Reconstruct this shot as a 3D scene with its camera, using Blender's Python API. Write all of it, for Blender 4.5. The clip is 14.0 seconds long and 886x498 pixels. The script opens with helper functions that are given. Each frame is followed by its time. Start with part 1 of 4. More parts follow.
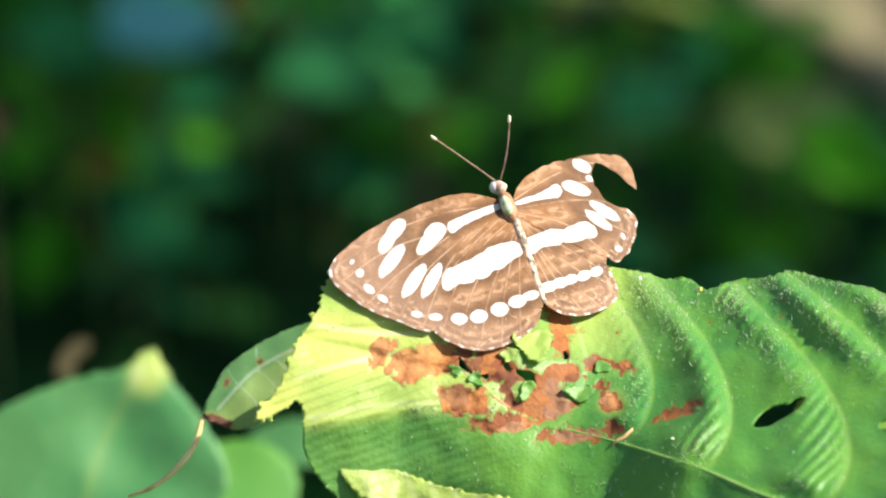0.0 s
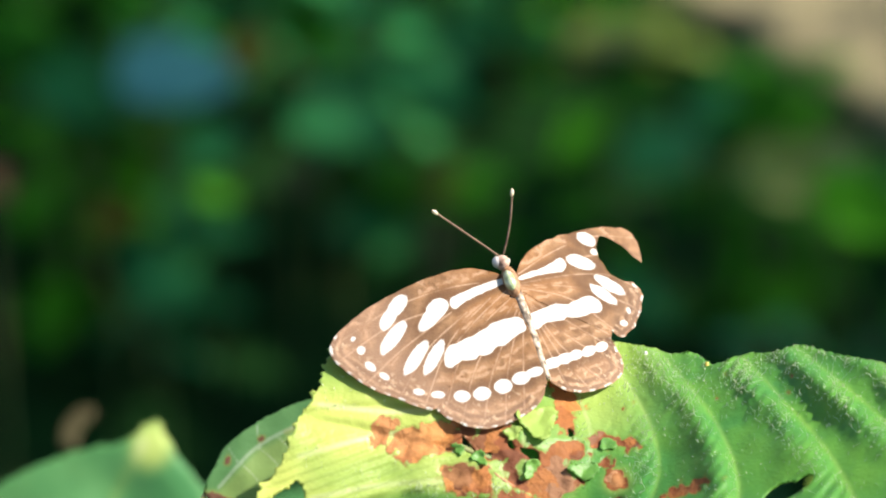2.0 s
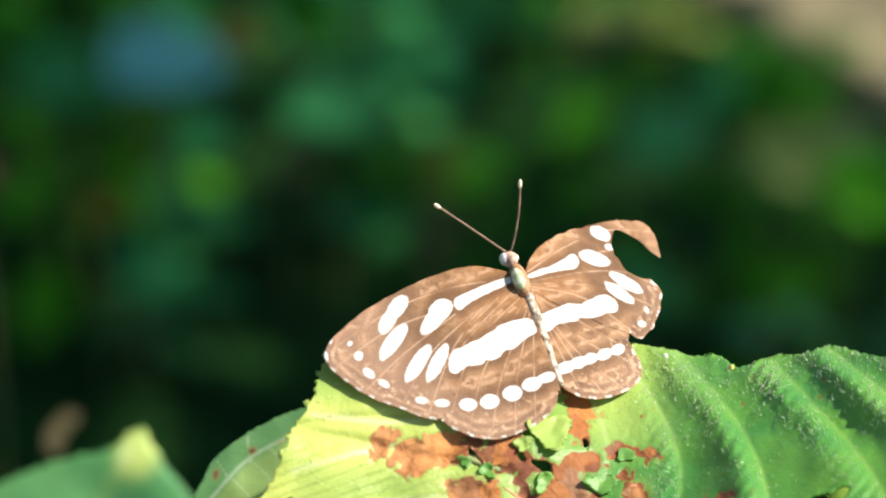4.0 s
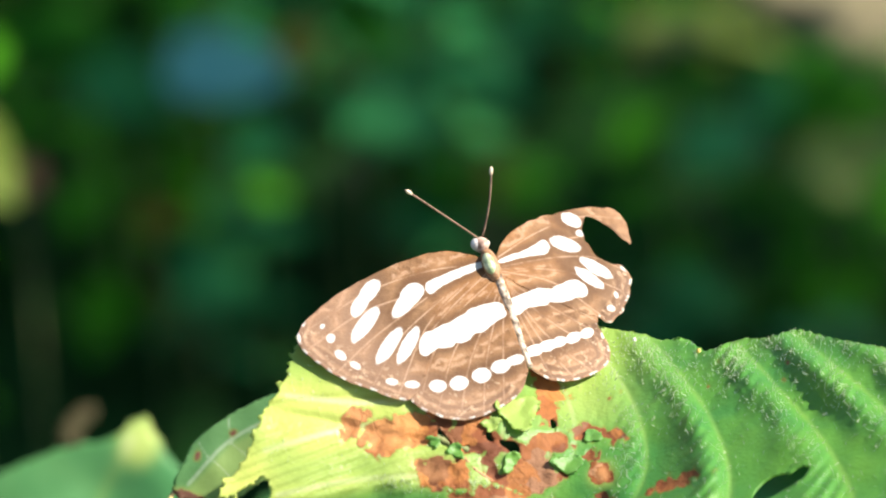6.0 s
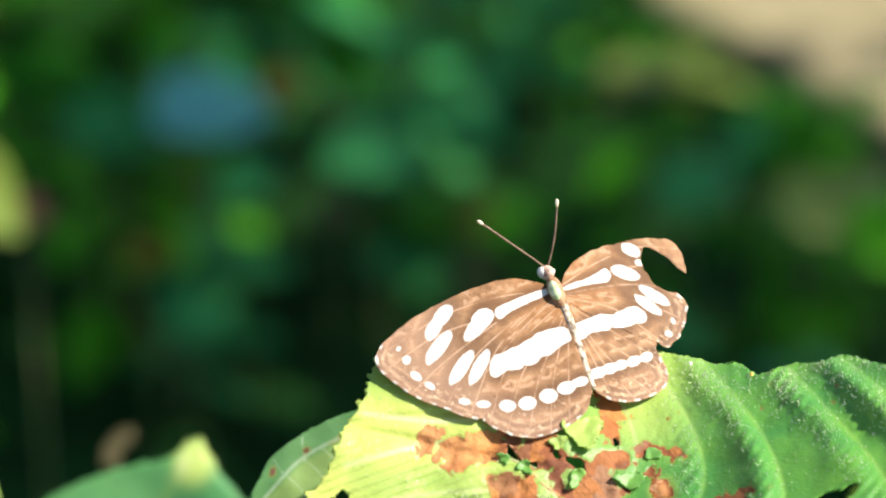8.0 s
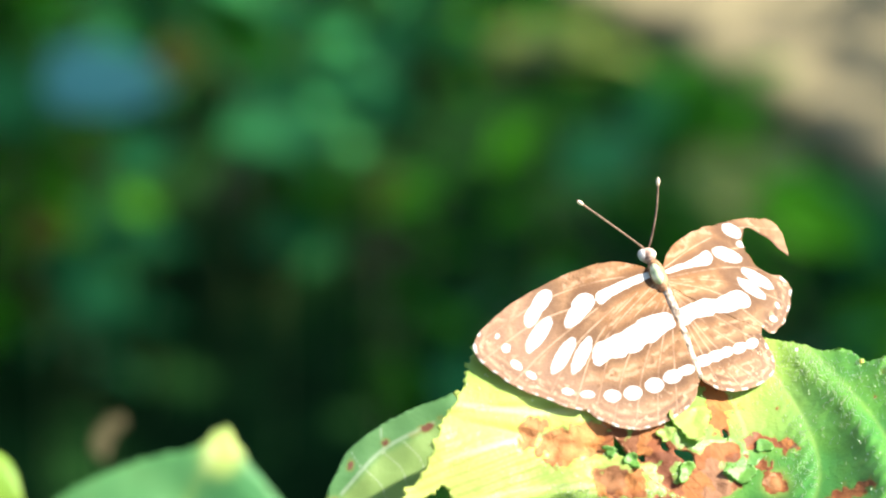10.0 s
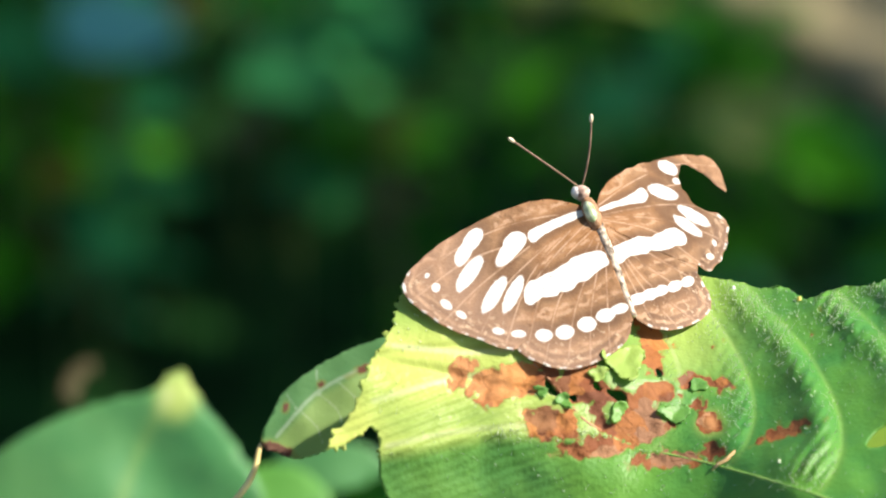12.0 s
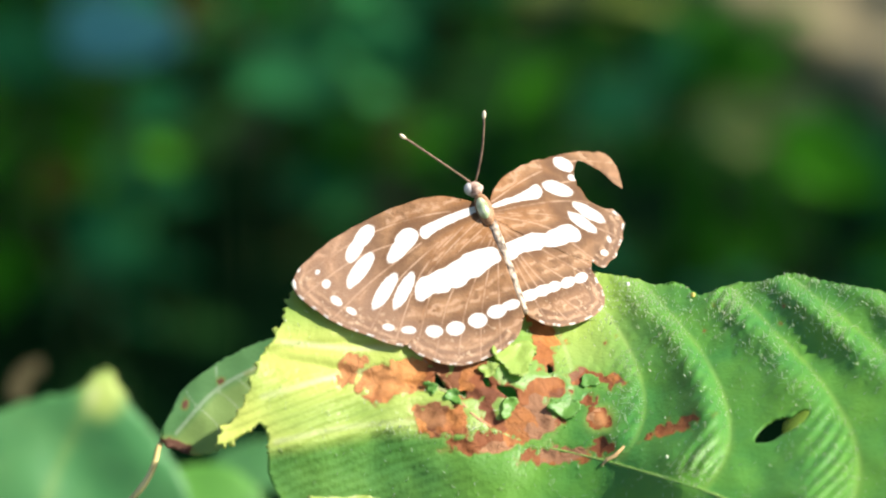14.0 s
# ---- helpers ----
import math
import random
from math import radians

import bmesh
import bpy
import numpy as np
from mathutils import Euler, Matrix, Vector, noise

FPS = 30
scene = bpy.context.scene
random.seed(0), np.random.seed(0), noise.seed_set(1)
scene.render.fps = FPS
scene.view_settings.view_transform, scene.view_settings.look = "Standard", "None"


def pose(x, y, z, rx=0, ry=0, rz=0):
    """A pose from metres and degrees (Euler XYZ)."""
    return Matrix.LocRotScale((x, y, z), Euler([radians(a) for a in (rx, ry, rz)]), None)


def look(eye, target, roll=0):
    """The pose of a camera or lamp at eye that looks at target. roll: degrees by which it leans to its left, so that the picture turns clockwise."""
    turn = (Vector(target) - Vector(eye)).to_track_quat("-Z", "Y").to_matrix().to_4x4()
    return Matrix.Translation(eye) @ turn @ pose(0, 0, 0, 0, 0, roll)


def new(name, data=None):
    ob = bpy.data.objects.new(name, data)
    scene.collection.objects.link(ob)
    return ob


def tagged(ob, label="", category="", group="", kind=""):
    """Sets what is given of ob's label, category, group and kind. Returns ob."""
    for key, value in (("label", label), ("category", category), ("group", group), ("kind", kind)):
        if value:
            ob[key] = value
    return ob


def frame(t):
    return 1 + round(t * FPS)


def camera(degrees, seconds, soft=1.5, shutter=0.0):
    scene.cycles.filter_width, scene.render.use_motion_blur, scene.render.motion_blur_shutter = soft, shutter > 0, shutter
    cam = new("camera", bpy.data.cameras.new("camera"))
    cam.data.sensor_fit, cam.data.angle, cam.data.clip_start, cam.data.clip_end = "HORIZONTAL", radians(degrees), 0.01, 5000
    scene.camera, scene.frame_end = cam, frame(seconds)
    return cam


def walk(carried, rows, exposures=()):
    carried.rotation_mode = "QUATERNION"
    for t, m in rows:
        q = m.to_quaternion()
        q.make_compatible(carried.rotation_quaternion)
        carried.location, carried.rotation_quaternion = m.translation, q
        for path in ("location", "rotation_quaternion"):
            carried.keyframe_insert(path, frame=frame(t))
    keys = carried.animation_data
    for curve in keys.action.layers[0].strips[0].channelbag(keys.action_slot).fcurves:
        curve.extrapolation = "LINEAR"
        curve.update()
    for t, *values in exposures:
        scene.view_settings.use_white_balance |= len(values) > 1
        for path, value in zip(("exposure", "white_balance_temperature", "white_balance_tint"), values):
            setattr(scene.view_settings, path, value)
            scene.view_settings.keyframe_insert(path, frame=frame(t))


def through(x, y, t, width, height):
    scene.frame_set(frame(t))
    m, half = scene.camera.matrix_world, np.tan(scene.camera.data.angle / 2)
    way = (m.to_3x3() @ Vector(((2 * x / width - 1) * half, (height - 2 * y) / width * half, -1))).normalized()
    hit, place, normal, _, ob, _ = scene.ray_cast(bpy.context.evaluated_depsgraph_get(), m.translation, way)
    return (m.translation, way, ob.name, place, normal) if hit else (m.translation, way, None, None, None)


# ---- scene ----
# ---- camera ----
FOV, D = 8.37, 900.0        # lens angle; millimetres from the eye to the butterfly
cam = camera(FOV, 14.0, soft=2.0)
cam.data.dof.use_dof = True
cam.data.dof.aperture_fstop = 246.0 / 12.0
PATH = [
    (0, (-0.01645, -0.83282, 1.41759), (-0.01106, -0.05099, 0.97180), 0.585),
    (0.5, (-0.01564, -0.82909, 1.41538), (-0.01142, -0.04711, 0.96987), 0.506),
    (1, (-0.01667, -0.82369, 1.41708), (-0.01165, -0.04366, 0.96817), 0.388),
    (1.5, (-0.01757, -0.82192, 1.41738), (-0.01164, -0.04072, 0.97050), 0.408),
    (2, (-0.01343, -0.81793, 1.41569), (-0.01124, -0.03323, 0.97495), 0.144),
    (2.5, (-0.00306, -0.80567, 1.40768), (-0.01125, -0.01960, 0.96947), -0.422),
    (3, (-0.00995, -0.78507, 1.39735), (-0.01244, -0.00074, 0.95596), -0.490),
    (5.5, (-0.01519, -0.74685, 1.37776), (-0.01127, 0.03647, 0.93460), -0.238),
    (6, (0.00422, -0.77650, 1.38856), (-0.00767, 0.00847, 0.94847), -0.752),
    (6.5, (0.01703, -0.81132, 1.40417), (-0.00389, -0.02425, 0.96818), -1.118),
    (7, (0.01714, -0.83548, 1.41728), (-0.00440, -0.04758, 0.98284), -1.126),
    (7.5, (0.00476, -0.83820, 1.41656), (-0.01033, -0.04910, 0.98402), -0.707),
    (8, (-0.01601, -0.82198, 1.41169), (-0.01806, -0.03399, 0.97686), -0.056),
    (10.5, (-0.06122, -0.77590, 1.38819), (-0.03162, 0.00807, 0.94716), 0.701),
    (11, (-0.05971, -0.77386, 1.38820), (-0.02957, 0.00702, 0.94175), 0.633),
    (11.5, (-0.04876, -0.77249, 1.38728), (-0.02628, 0.00824, 0.94011), 0.300),
    (12, (-0.04068, -0.77022, 1.38322), (-0.02195, 0.01173, 0.93802), 0.133),
    (12.5, (-0.03349, -0.77039, 1.37948), (-0.01778, 0.01322, 0.93708), 0.102),
    (13, (-0.02728, -0.77006, 1.37439), (-0.01354, 0.01566, 0.93568), 0.090),
    (13.5, (-0.02208, -0.76729, 1.37699), (-0.00962, 0.01661, 0.93502), -0.107),
    (14, (-0.01675, -0.77292, 1.38275), (-0.00651, 0.00969, 0.93844), -0.268),
]
EXPOSURES = [(t, 1.03 + e) for t, e in ((0, 0.1), (0.5, 0.1), (3, 0.0), (5.3, 0.05), (6.5, 0.15), (8.2, 0.22), (10.3, 0.65), (11, 0.62), (11.5, 0.34), (12, 0.0), (12.5, -0.08), (14, 0.0))]
walk(cam, [(t, look(eye, target, roll)) for t, eye, target, roll in PATH], EXPOSURES)

# ---- light ----
SUN = Vector((0.78, 0.06, 0.68)).normalized()
world = bpy.data.worlds.new("world")
scene.world = world
world.use_nodes = True
sky = world.node_tree.nodes.new("ShaderNodeTexSky")
sky.sky_type, sky.sun_disc = "NISHITA", False
sky.sun_elevation, sky.sun_rotation = math.asin(SUN.z), math.atan2(SUN.x, SUN.y)
world.node_tree.links.new(sky.outputs[0], world.node_tree.nodes["Background"].inputs[0])
world.node_tree.nodes["Background"].inputs[1].default_value = 0.08
sun = new("sun", bpy.data.lights.new("sun", "SUN"))
sun.data.energy, sun.data.angle, sun.data.color = 5.0, radians(0.5), (1.0, 0.92, 0.80)
sun.matrix_world = look(SUN * 20, (0, 0, 0))


# ---- materials ----
class Nodes:
    """A node material under construction."""

    def __init__(self, name):
        self.mat = bpy.data.materials.new(name)
        self.mat.use_nodes = True
        self.tree = self.mat.node_tree
        self.bsdf = self.tree.nodes["Principled BSDF"]
        self.out = self.tree.nodes["Material Output"]

    def add(self, kind, **values):
        n = self.tree.nodes.new("ShaderNode" + kind)
        for k, v in values.items():
            if k in n.inputs:
                n.inputs[k].default_value = v
        return n

    def link(self, a, b):
        self.tree.links.new(a, b)

    def field(self, name):
        n = self.add("Attribute")
        n.attribute_name = name
        return n.outputs["Fac"]

    def coords(self):
        return self.add("TexCoord").outputs["Object"]

    def noise(self, scale, detail=4.0, rough=0.55, where=None):
        n = self.add("TexNoise", Scale=scale, Detail=detail, Roughness=rough)
        self.link(where or self.coords(), n.inputs["Vector"])
        return n.outputs["Fac"]

    def math(self, op, a, b=0.0, c=0.0):
        n = self.add("Math")
        n.operation = op
        for i, v in enumerate((a, b, c)):
            if isinstance(v, (int, float)):
                n.inputs[i].default_value = v
            else:
                self.link(v, n.inputs[i])
        return n.outputs[0]

    def step(self, value, lo, hi):
        n = self.add("MapRange")
        n.interpolation_type = "SMOOTHSTEP"
        n.inputs["From Min"].default_value, n.inputs["From Max"].default_value = lo, hi
        self.link(value, n.inputs["Value"])
        return n.outputs["Result"]

    def mix(self, fac, a, b):
        n = self.add("Mix")
        n.data_type = "RGBA"
        if isinstance(fac, float):
            n.inputs[0].default_value = fac
        else:
            self.link(fac, n.inputs[0])
        for i, v in ((6, a), (7, b)):
            if isinstance(v, tuple):
                n.inputs[i].default_value = (*v, 1)
            else:
                self.link(v, n.inputs[i])
        return n.outputs[2]

    def finish(self, colour, rough=0.6, bump=None, height=0.0002, through=0.0, through_colour=None, gloss=0.5):
        if isinstance(colour, tuple):
            self.bsdf.inputs["Base Color"].default_value = (*colour, 1)
        else:
            self.link(colour, self.bsdf.inputs["Base Color"])
        if isinstance(rough, float):
            self.bsdf.inputs["Roughness"].default_value = rough
        else:
            self.link(rough, self.bsdf.inputs["Roughness"])
        self.bsdf.inputs["Specular IOR Level"].default_value = gloss
        normal = None
        if bump is not None:
            b = self.add("Bump", Strength=1.0, Distance=height)
            self.link(bump, b.inputs["Height"])
            normal = b.outputs[0]
            self.link(normal, self.bsdf.inputs["Normal"])
        if through > 0:
            t = self.add("BsdfTranslucent")
            if isinstance(through_colour, tuple):
                t.inputs["Color"].default_value = (*through_colour, 1)
            else:
                self.link(through_colour or colour, t.inputs["Color"])
            if normal:
                self.link(normal, t.inputs["Normal"])
            m = self.add("MixShader")
            m.inputs[0].default_value = through
            self.link(self.bsdf.outputs[0], m.inputs[1])
            self.link(t.outputs[0], m.inputs[2])
            self.link(m.outputs[0], self.out.inputs["Surface"])
        return self.mat


def wing_material():
    """Brown scales with cream-white spots, pale veins, dark rows along the margin and a white fringe."""
    n = Nodes("wing_scales")
    fine = n.noise(2600, 3)
    coarse = n.noise(260, 4)
    edge, vein, white, ring = n.field("edge"), n.field("vein"), n.field("white"), n.field("ring")
    mottle = n.noise(620, 4)
    col = n.mix(n.step(coarse, 0.3, 0.7), (0.285, 0.142, 0.062), (0.455, 0.262, 0.135))
    col = n.mix(n.math("MULTIPLY", n.step(mottle, 0.42, 0.68), 0.55), col, (0.125, 0.060, 0.026))
    col = n.mix(n.math("MULTIPLY", n.step(n.field("root"), 14.0, 2.0), 0.5), col, (0.40, 0.18, 0.055))
    # dark brown round the white marks, paler tan midway between them
    ragged = n.math("ADD", white, n.math("MULTIPLY", n.math("SUBTRACT", mottle, 0.5), 1.5))
    col = n.mix(n.math("MULTIPLY", n.step(ragged, 1.5, 0.3), 0.62), col, (0.125, 0.062, 0.030))
    col = n.mix(n.math("MULTIPLY", n.step(n.math("ABSOLUTE", n.math("SUBTRACT", ragged, 1.75)), 0.45, 0.1), n.math("MULTIPLY", n.math("MULTIPLY", n.step(n.noise(480, 3), 0.35, 0.55), n.step(vein, 0.1, 0.4)), 0.65)), col, (0.62, 0.40, 0.25))
    # broken pale rows between dark ones along the outer margin
    wavy = n.math("ADD", edge, n.math("MULTIPLY", n.math("SUBTRACT", mottle, 0.5), 0.9))
    outer = n.field("fringe")
    for centre, half, share, tone in ((0.55, 0.45, 0.7, (0.095, 0.040, 0.017)), (1.75, 0.45, 0.65, (0.11, 0.046, 0.019)),
                                      (1.1, 0.30, 0.75, (0.56, 0.38, 0.24)), (2.35, 0.30, 0.6, (0.50, 0.32, 0.18))):
        row = n.math("MULTIPLY", n.step(n.math("ABSOLUTE", n.math("SUBTRACT", wavy, centre)), half, half * 0.3), outer)
        if tone[0] > 0.2:
            row = n.math("MULTIPLY", n.math("MULTIPLY", row, n.step(vein, 0.18, 0.4)), n.step(n.noise(850, 3), 0.38, 0.56))
        col = n.mix(n.math("MULTIPLY", row, share), col, tone)
    # pale flecks over the outer third
    fleck = n.math("MULTIPLY", n.step(n.noise(1150, 3), 0.585, 0.66), n.math("MULTIPLY", outer, n.step(edge, 5.5, 2.0)))
    col = n.mix(n.math("MULTIPLY", fleck, 0.7), col, (0.74, 0.57, 0.38))
    veins = n.math("SUBTRACT", 1.0, n.step(vein, 0.05, 0.20))
    col = n.mix(n.math("MULTIPLY", veins, n.math("MULTIPLY", n.step(coarse, 0.30, 0.60), 0.60)), col, (0.68, 0.46, 0.31))
    col = n.mix(n.math("MULTIPLY", n.step(n.field("root"), 15.0, 23.0), 0.38), col, (0.62, 0.41, 0.29))
    wob = n.math("ADD", white, n.math("MULTIPLY", n.math("SUBTRACT", n.noise(900, 3), 0.5), 0.34))
    col = n.mix(n.step(wob, 0.09, -0.09), col, (0.84, 0.82, 0.78))
    fringe = n.math("MULTIPLY", n.step(edge, 0.42, 0.26), n.math("MULTIPLY", n.field("fringe"), n.step(n.math("SINE", n.math("ADD", n.math("MULTIPLY", ring, 2.6), n.math("MULTIPLY", coarse, 4.0))), 0.0, 0.35)))
    col = n.mix(n.math("MULTIPLY", fringe, n.step(n.noise(1400, 2), 0.3, 0.6)), col, (0.80, 0.77, 0.72))
    col = n.mix(n.math("MULTIPLY", n.step(fine, 0.45, 0.75), 0.2), col, (0.14, 0.07, 0.035))
    return n.finish(col, 0.55, fine, 0.00008, 0.4, None, 0.2)


def leaf_material(name, young, old, through=0.34, vein_colour=(0.30, 0.42, 0.10), glow=(0.42, 0.55, 0.04), rough=0.5, rusts=((0.40, 0.115, 0.025), (0.84, 0.33, 0.075), (0.86, 0.52, 0.28)), relief=0.00022, veining=0.28):
    """A hairy green blade with paler veins; 'dead' marks eaten, dried brown patches."""
    n = Nodes(name)
    fine, mid, coarse = n.noise(1500, 3), n.noise(330, 4), n.noise(45, 3)
    col = n.mix(n.step(coarse, 0.35, 0.68), old, young)
    col = n.mix(n.math("MULTIPLY", n.step(mid, 0.42, 0.72), 0.35), col, young)
    col = n.mix(n.math("MULTIPLY", n.field("yellow"), 0.92), col, (0.72, 0.78, 0.19))
    rib = n.mix(n.field("yellow"), vein_colour, (0.82, 0.84, 0.48))
    col = n.mix(n.math("MULTIPLY", n.step(n.field("vein"), 0.75, 0.05), n.math("ADD", n.math("MULTIPLY", n.field("yellow"), 0.4), veining)), col, rib)
    wob = n.math("ADD", n.field("dead"), n.math("ADD", n.math("MULTIPLY", n.math("SUBTRACT", mid, 0.5), 0.9), n.math("MULTIPLY", n.math("SUBTRACT", fine, 0.5), 0.7)))
    dead = n.step(wob, 0.12, -0.08)
    cells = n.add("TexVoronoi", Scale=240.0)
    warp = n.add("VectorMath")
    warp.operation = "MULTIPLY_ADD"
    swirl = n.add("TexNoise", Scale=420.0, Detail=3.0)
    n.link(n.coords(), swirl.inputs["Vector"])
    n.link(swirl.outputs["Color"], warp.inputs[0])
    warp.inputs[1].default_value = (0.004, 0.004, 0.004)
    n.link(n.coords(), warp.inputs[2])
    n.link(warp.outputs[0], cells.inputs["Vector"])
    pick = n.add("SeparateColor")
    n.link(cells.outputs["Color"], pick.inputs[0])
    rust = n.mix(n.step(pick.outputs[0], 0.25, 0.6), rusts[0], rusts[1])
    rust = n.mix(n.math("MULTIPLY", n.step(pick.outputs[1], 0.78, 0.84), 0.7), rust, rusts[2])
    rust = n.mix(n.math("MULTIPLY", n.step(pick.outputs[2], 0.74, 0.9), 0.75), rust, (0.13, 0.045, 0.025))
    rust = n.mix(n.math("MULTIPLY", n.step(n.noise(700, 4), 0.45, 0.75), 0.3), rust, (0.20, 0.07, 0.03))
    rust = n.mix(n.math("MULTIPLY", n.step(n.field("yellow"), 0.4, 0.8), 0.5), rust, (0.88, 0.46, 0.18))
    rust = n.mix(n.math("MULTIPLY", n.step(n.field("yellow"), 0.75, 0.2), 0.5), rust, (0.22, 0.085, 0.045))
    cracks = n.add("TexVoronoi", Scale=330.0)
    cracks.feature = "DISTANCE_TO_EDGE"
    n.link(warp.outputs[0], cracks.inputs["Vector"])
    crack = n.math("MULTIPLY", n.step(cracks.outputs["Distance"], 0.10, 0.0), n.step(n.noise(160, 3), 0.42, 0.60))
    rust = n.mix(n.math("MULTIPLY", crack, 0.25), rust, (0.07, 0.028, 0.016))
    rim = n.math("MULTIPLY", n.step(wob, 0.42, 0.14), 0.45)
    col = n.mix(rim, col, (0.30, 0.26, 0.05))
    col = n.mix(dead, col, rust)
    through_col = n.mix(dead, n.mix(0.65, col, glow), (0.40, 0.13, 0.03))
    bump = n.math("ADD", n.math("MULTIPLY", mid, 0.7), n.math("MULTIPLY", fine, 0.5))
    bump = n.math("ADD", bump, n.math("MULTIPLY", dead, n.math("ADD", n.math("MULTIPLY", n.noise(650, 5, 0.6), 0.6), n.math("MULTIPLY", crack, -0.2))))
    return n.finish(col, n.math("ADD", n.math("MULTIPLY", dead, 0.3), rough), bump, relief, through, through_col, 0.4)


def simple(name, low, high, scale, rough=0.6, height=0.0, gloss=0.5, through=0.0, by_object=0.0):
    n = Nodes(name)
    a = n.noise(scale, 5)
    fac = n.step(a, 0.3, 0.7)
    if by_object:
        fac = n.math("ADD", n.math("MULTIPLY", fac, 1 - by_object), n.math("MULTIPLY", n.math("POWER", n.add("ObjectInfo").outputs["Random"], 1.8), by_object))
    return n.finish(n.mix(fac, low, high), rough, a if height else None, height, through, None, gloss)


WING = wing_material()
BLADE = leaf_material("leaf_blade", (0.160, 0.40, 0.056), (0.075, 0.295, 0.064), 0.42, glow=(0.40, 0.54, 0.06), rough=0.42)
PALE_BLADE = leaf_material("leaf_underside", (0.13, 0.31, 0.11), (0.085, 0.26, 0.075), 0.42, (0.48, 0.60, 0.42), (0.2, 0.36, 0.05), 0.6, ((0.05, 0.03, 0.025), (0.12, 0.07, 0.05), (0.2, 0.13, 0.1)), 0.0001, 0.65)
FAR_BLADE = leaf_material("leaf_blade_far", (0.12, 0.32, 0.105), (0.07, 0.265, 0.085), 0.35)
RIB = simple("leaf_rib", (0.15, 0.32, 0.05), (0.26, 0.40, 0.09), 200, 0.5, 0.0001)
DRY_RIB = simple("dried_rib", (0.30, 0.12, 0.05), (0.55, 0.28, 0.12), 300, 0.6, 0.0001)
HAIR = simple("leaf_hair", (0.75, 0.80, 0.60), (0.88, 0.90, 0.76), 800, 0.3, 0.0, 0.6, 0.4)
FUR = simple("thorax_fur", (0.20, 0.09, 0.04), (0.42, 0.24, 0.12), 1200, 0.6, 0.0002)
BODY = simple("body_scales", (0.17, 0.09, 0.06), (0.66, 0.46, 0.36), 700, 0.55, 0.0002)
SHEEN = simple("thorax_sheen", (0.22, 0.32, 0.14), (0.60, 0.64, 0.42), 700, 0.28, 0.0002, 0.8)
EYE = simple("eye", (0.42, 0.36, 0.32), (0.72, 0.66, 0.61), 900, 0.15, 0.0, 0.8)
ANTENNA = simple("antenna", (0.11, 0.065, 0.04), (0.26, 0.17, 0.11), 1500, 0.45)
CLUB = simple("antenna_club", (0.62, 0.48, 0.30), (0.82, 0.70, 0.52), 1500, 0.45)
LEG = simple("leg", (0.40, 0.32, 0.22), (0.62, 0.54, 0.42), 900, 0.5)
STEM = simple("stem", (0.10, 0.17, 0.04), (0.22, 0.24, 0.08), 120, 0.55, 0.0003)
WITHERED = simple("withered_stem", (0.46, 0.32, 0.10), (0.78, 0.66, 0.27), 160, 0.6, 0.0003)
WITHER = simple("withered_leaf", (0.035, 0.036, 0.014), (0.085, 0.072, 0.032), 60, 0.7, 0.0004, 0.2, 0.2)
BROWN = simple("dry_leaf", (0.13, 0.06, 0.03), (0.36, 0.20, 0.10), 60, 0.7, 0.0004, 0.4, 0.2)
BUSH = simple("undergrowth_leaf", (0.007, 0.085, 0.006), (0.11, 0.46, 0.018), 30, 0.6, 0.0005, 0.04, 0.4, 0.8)
FRESH = simple("young_leaf", (0.16, 0.26, 0.03), (0.30, 0.38, 0.06), 30, 0.45, 0.0005, 0.5, 0.35, 0.6)
SLICK = simple("glossy_leaf", (0.018, 0.18, 0.045), (0.060, 0.32, 0.095), 30, 0.5, 0.0003, 0.08, 0.3, 0.4)
# the sky's blue reflection is put into this leaf's base colour
SKY_SHEEN = simple("sky_sheen_leaf", (0.09, 0.33, 0.29), (0.16, 0.45, 0.40), 30, 0.6, 0.0003, 0.04, 0.2, 0.3)
OCHRE = simple("yellowing_leaf", (0.13, 0.10, 0.012), (0.22, 0.16, 0.02), 30, 0.6, 0.0004, 0.1, 0.35, 0.4)
LIME = simple("lime_leaf", (0.17, 0.26, 0.035), (0.28, 0.36, 0.06), 30, 0.5, 0.0004, 0.2, 0.4, 0.5)
BARK = simple("bark", (0.07, 0.05, 0.035), (0.20, 0.15, 0.11), 14, 0.85, 0.01)

# ---- shapes ----
# The leaf and the butterfly are drawn up in millimetres about the thorax: x to the right, y up the slope of
# the view, w away into the depth.
PITCH = radians(30)
RIGHT, AWAY, UP = Vector((1, 0, 0)), Vector((0, math.cos(PITCH), -math.sin(PITCH))), Vector((0, math.sin(PITCH), math.cos(PITCH)))
HEART = Vector((0, 0, 0.95))
AXES = np.array([RIGHT, UP, AWAY])


VIEW = np.array([-33.49, -13.25, -881.92])       # the eye from which the plan is drawn, and its axes
AHEAD, ACROSS, ABOVE = np.array([0.01746, 0.00963, 0.9998]), np.array([0.99981, -0.00824, -0.01738]), np.array([0.00807, 0.99992, -0.00978])


def spread(x, y, w):
    """Metres from the thorax, for millimetres x, y seen at the thorax's distance and the depth w."""
    x, y, w = np.broadcast_arrays(*(np.asarray(v, float) for v in (x, y, w)))
    way = AHEAD + ((x + 18.14) / D)[..., None] * ACROSS + ((y + 5.12) / D)[..., None] * ABOVE
    return (VIEW + ((w - VIEW[2]) / way[..., 2])[..., None] * way) @ AXES / 1000


def spot(x, y, w):
    return HEART + Vector(spread(x, y, w))


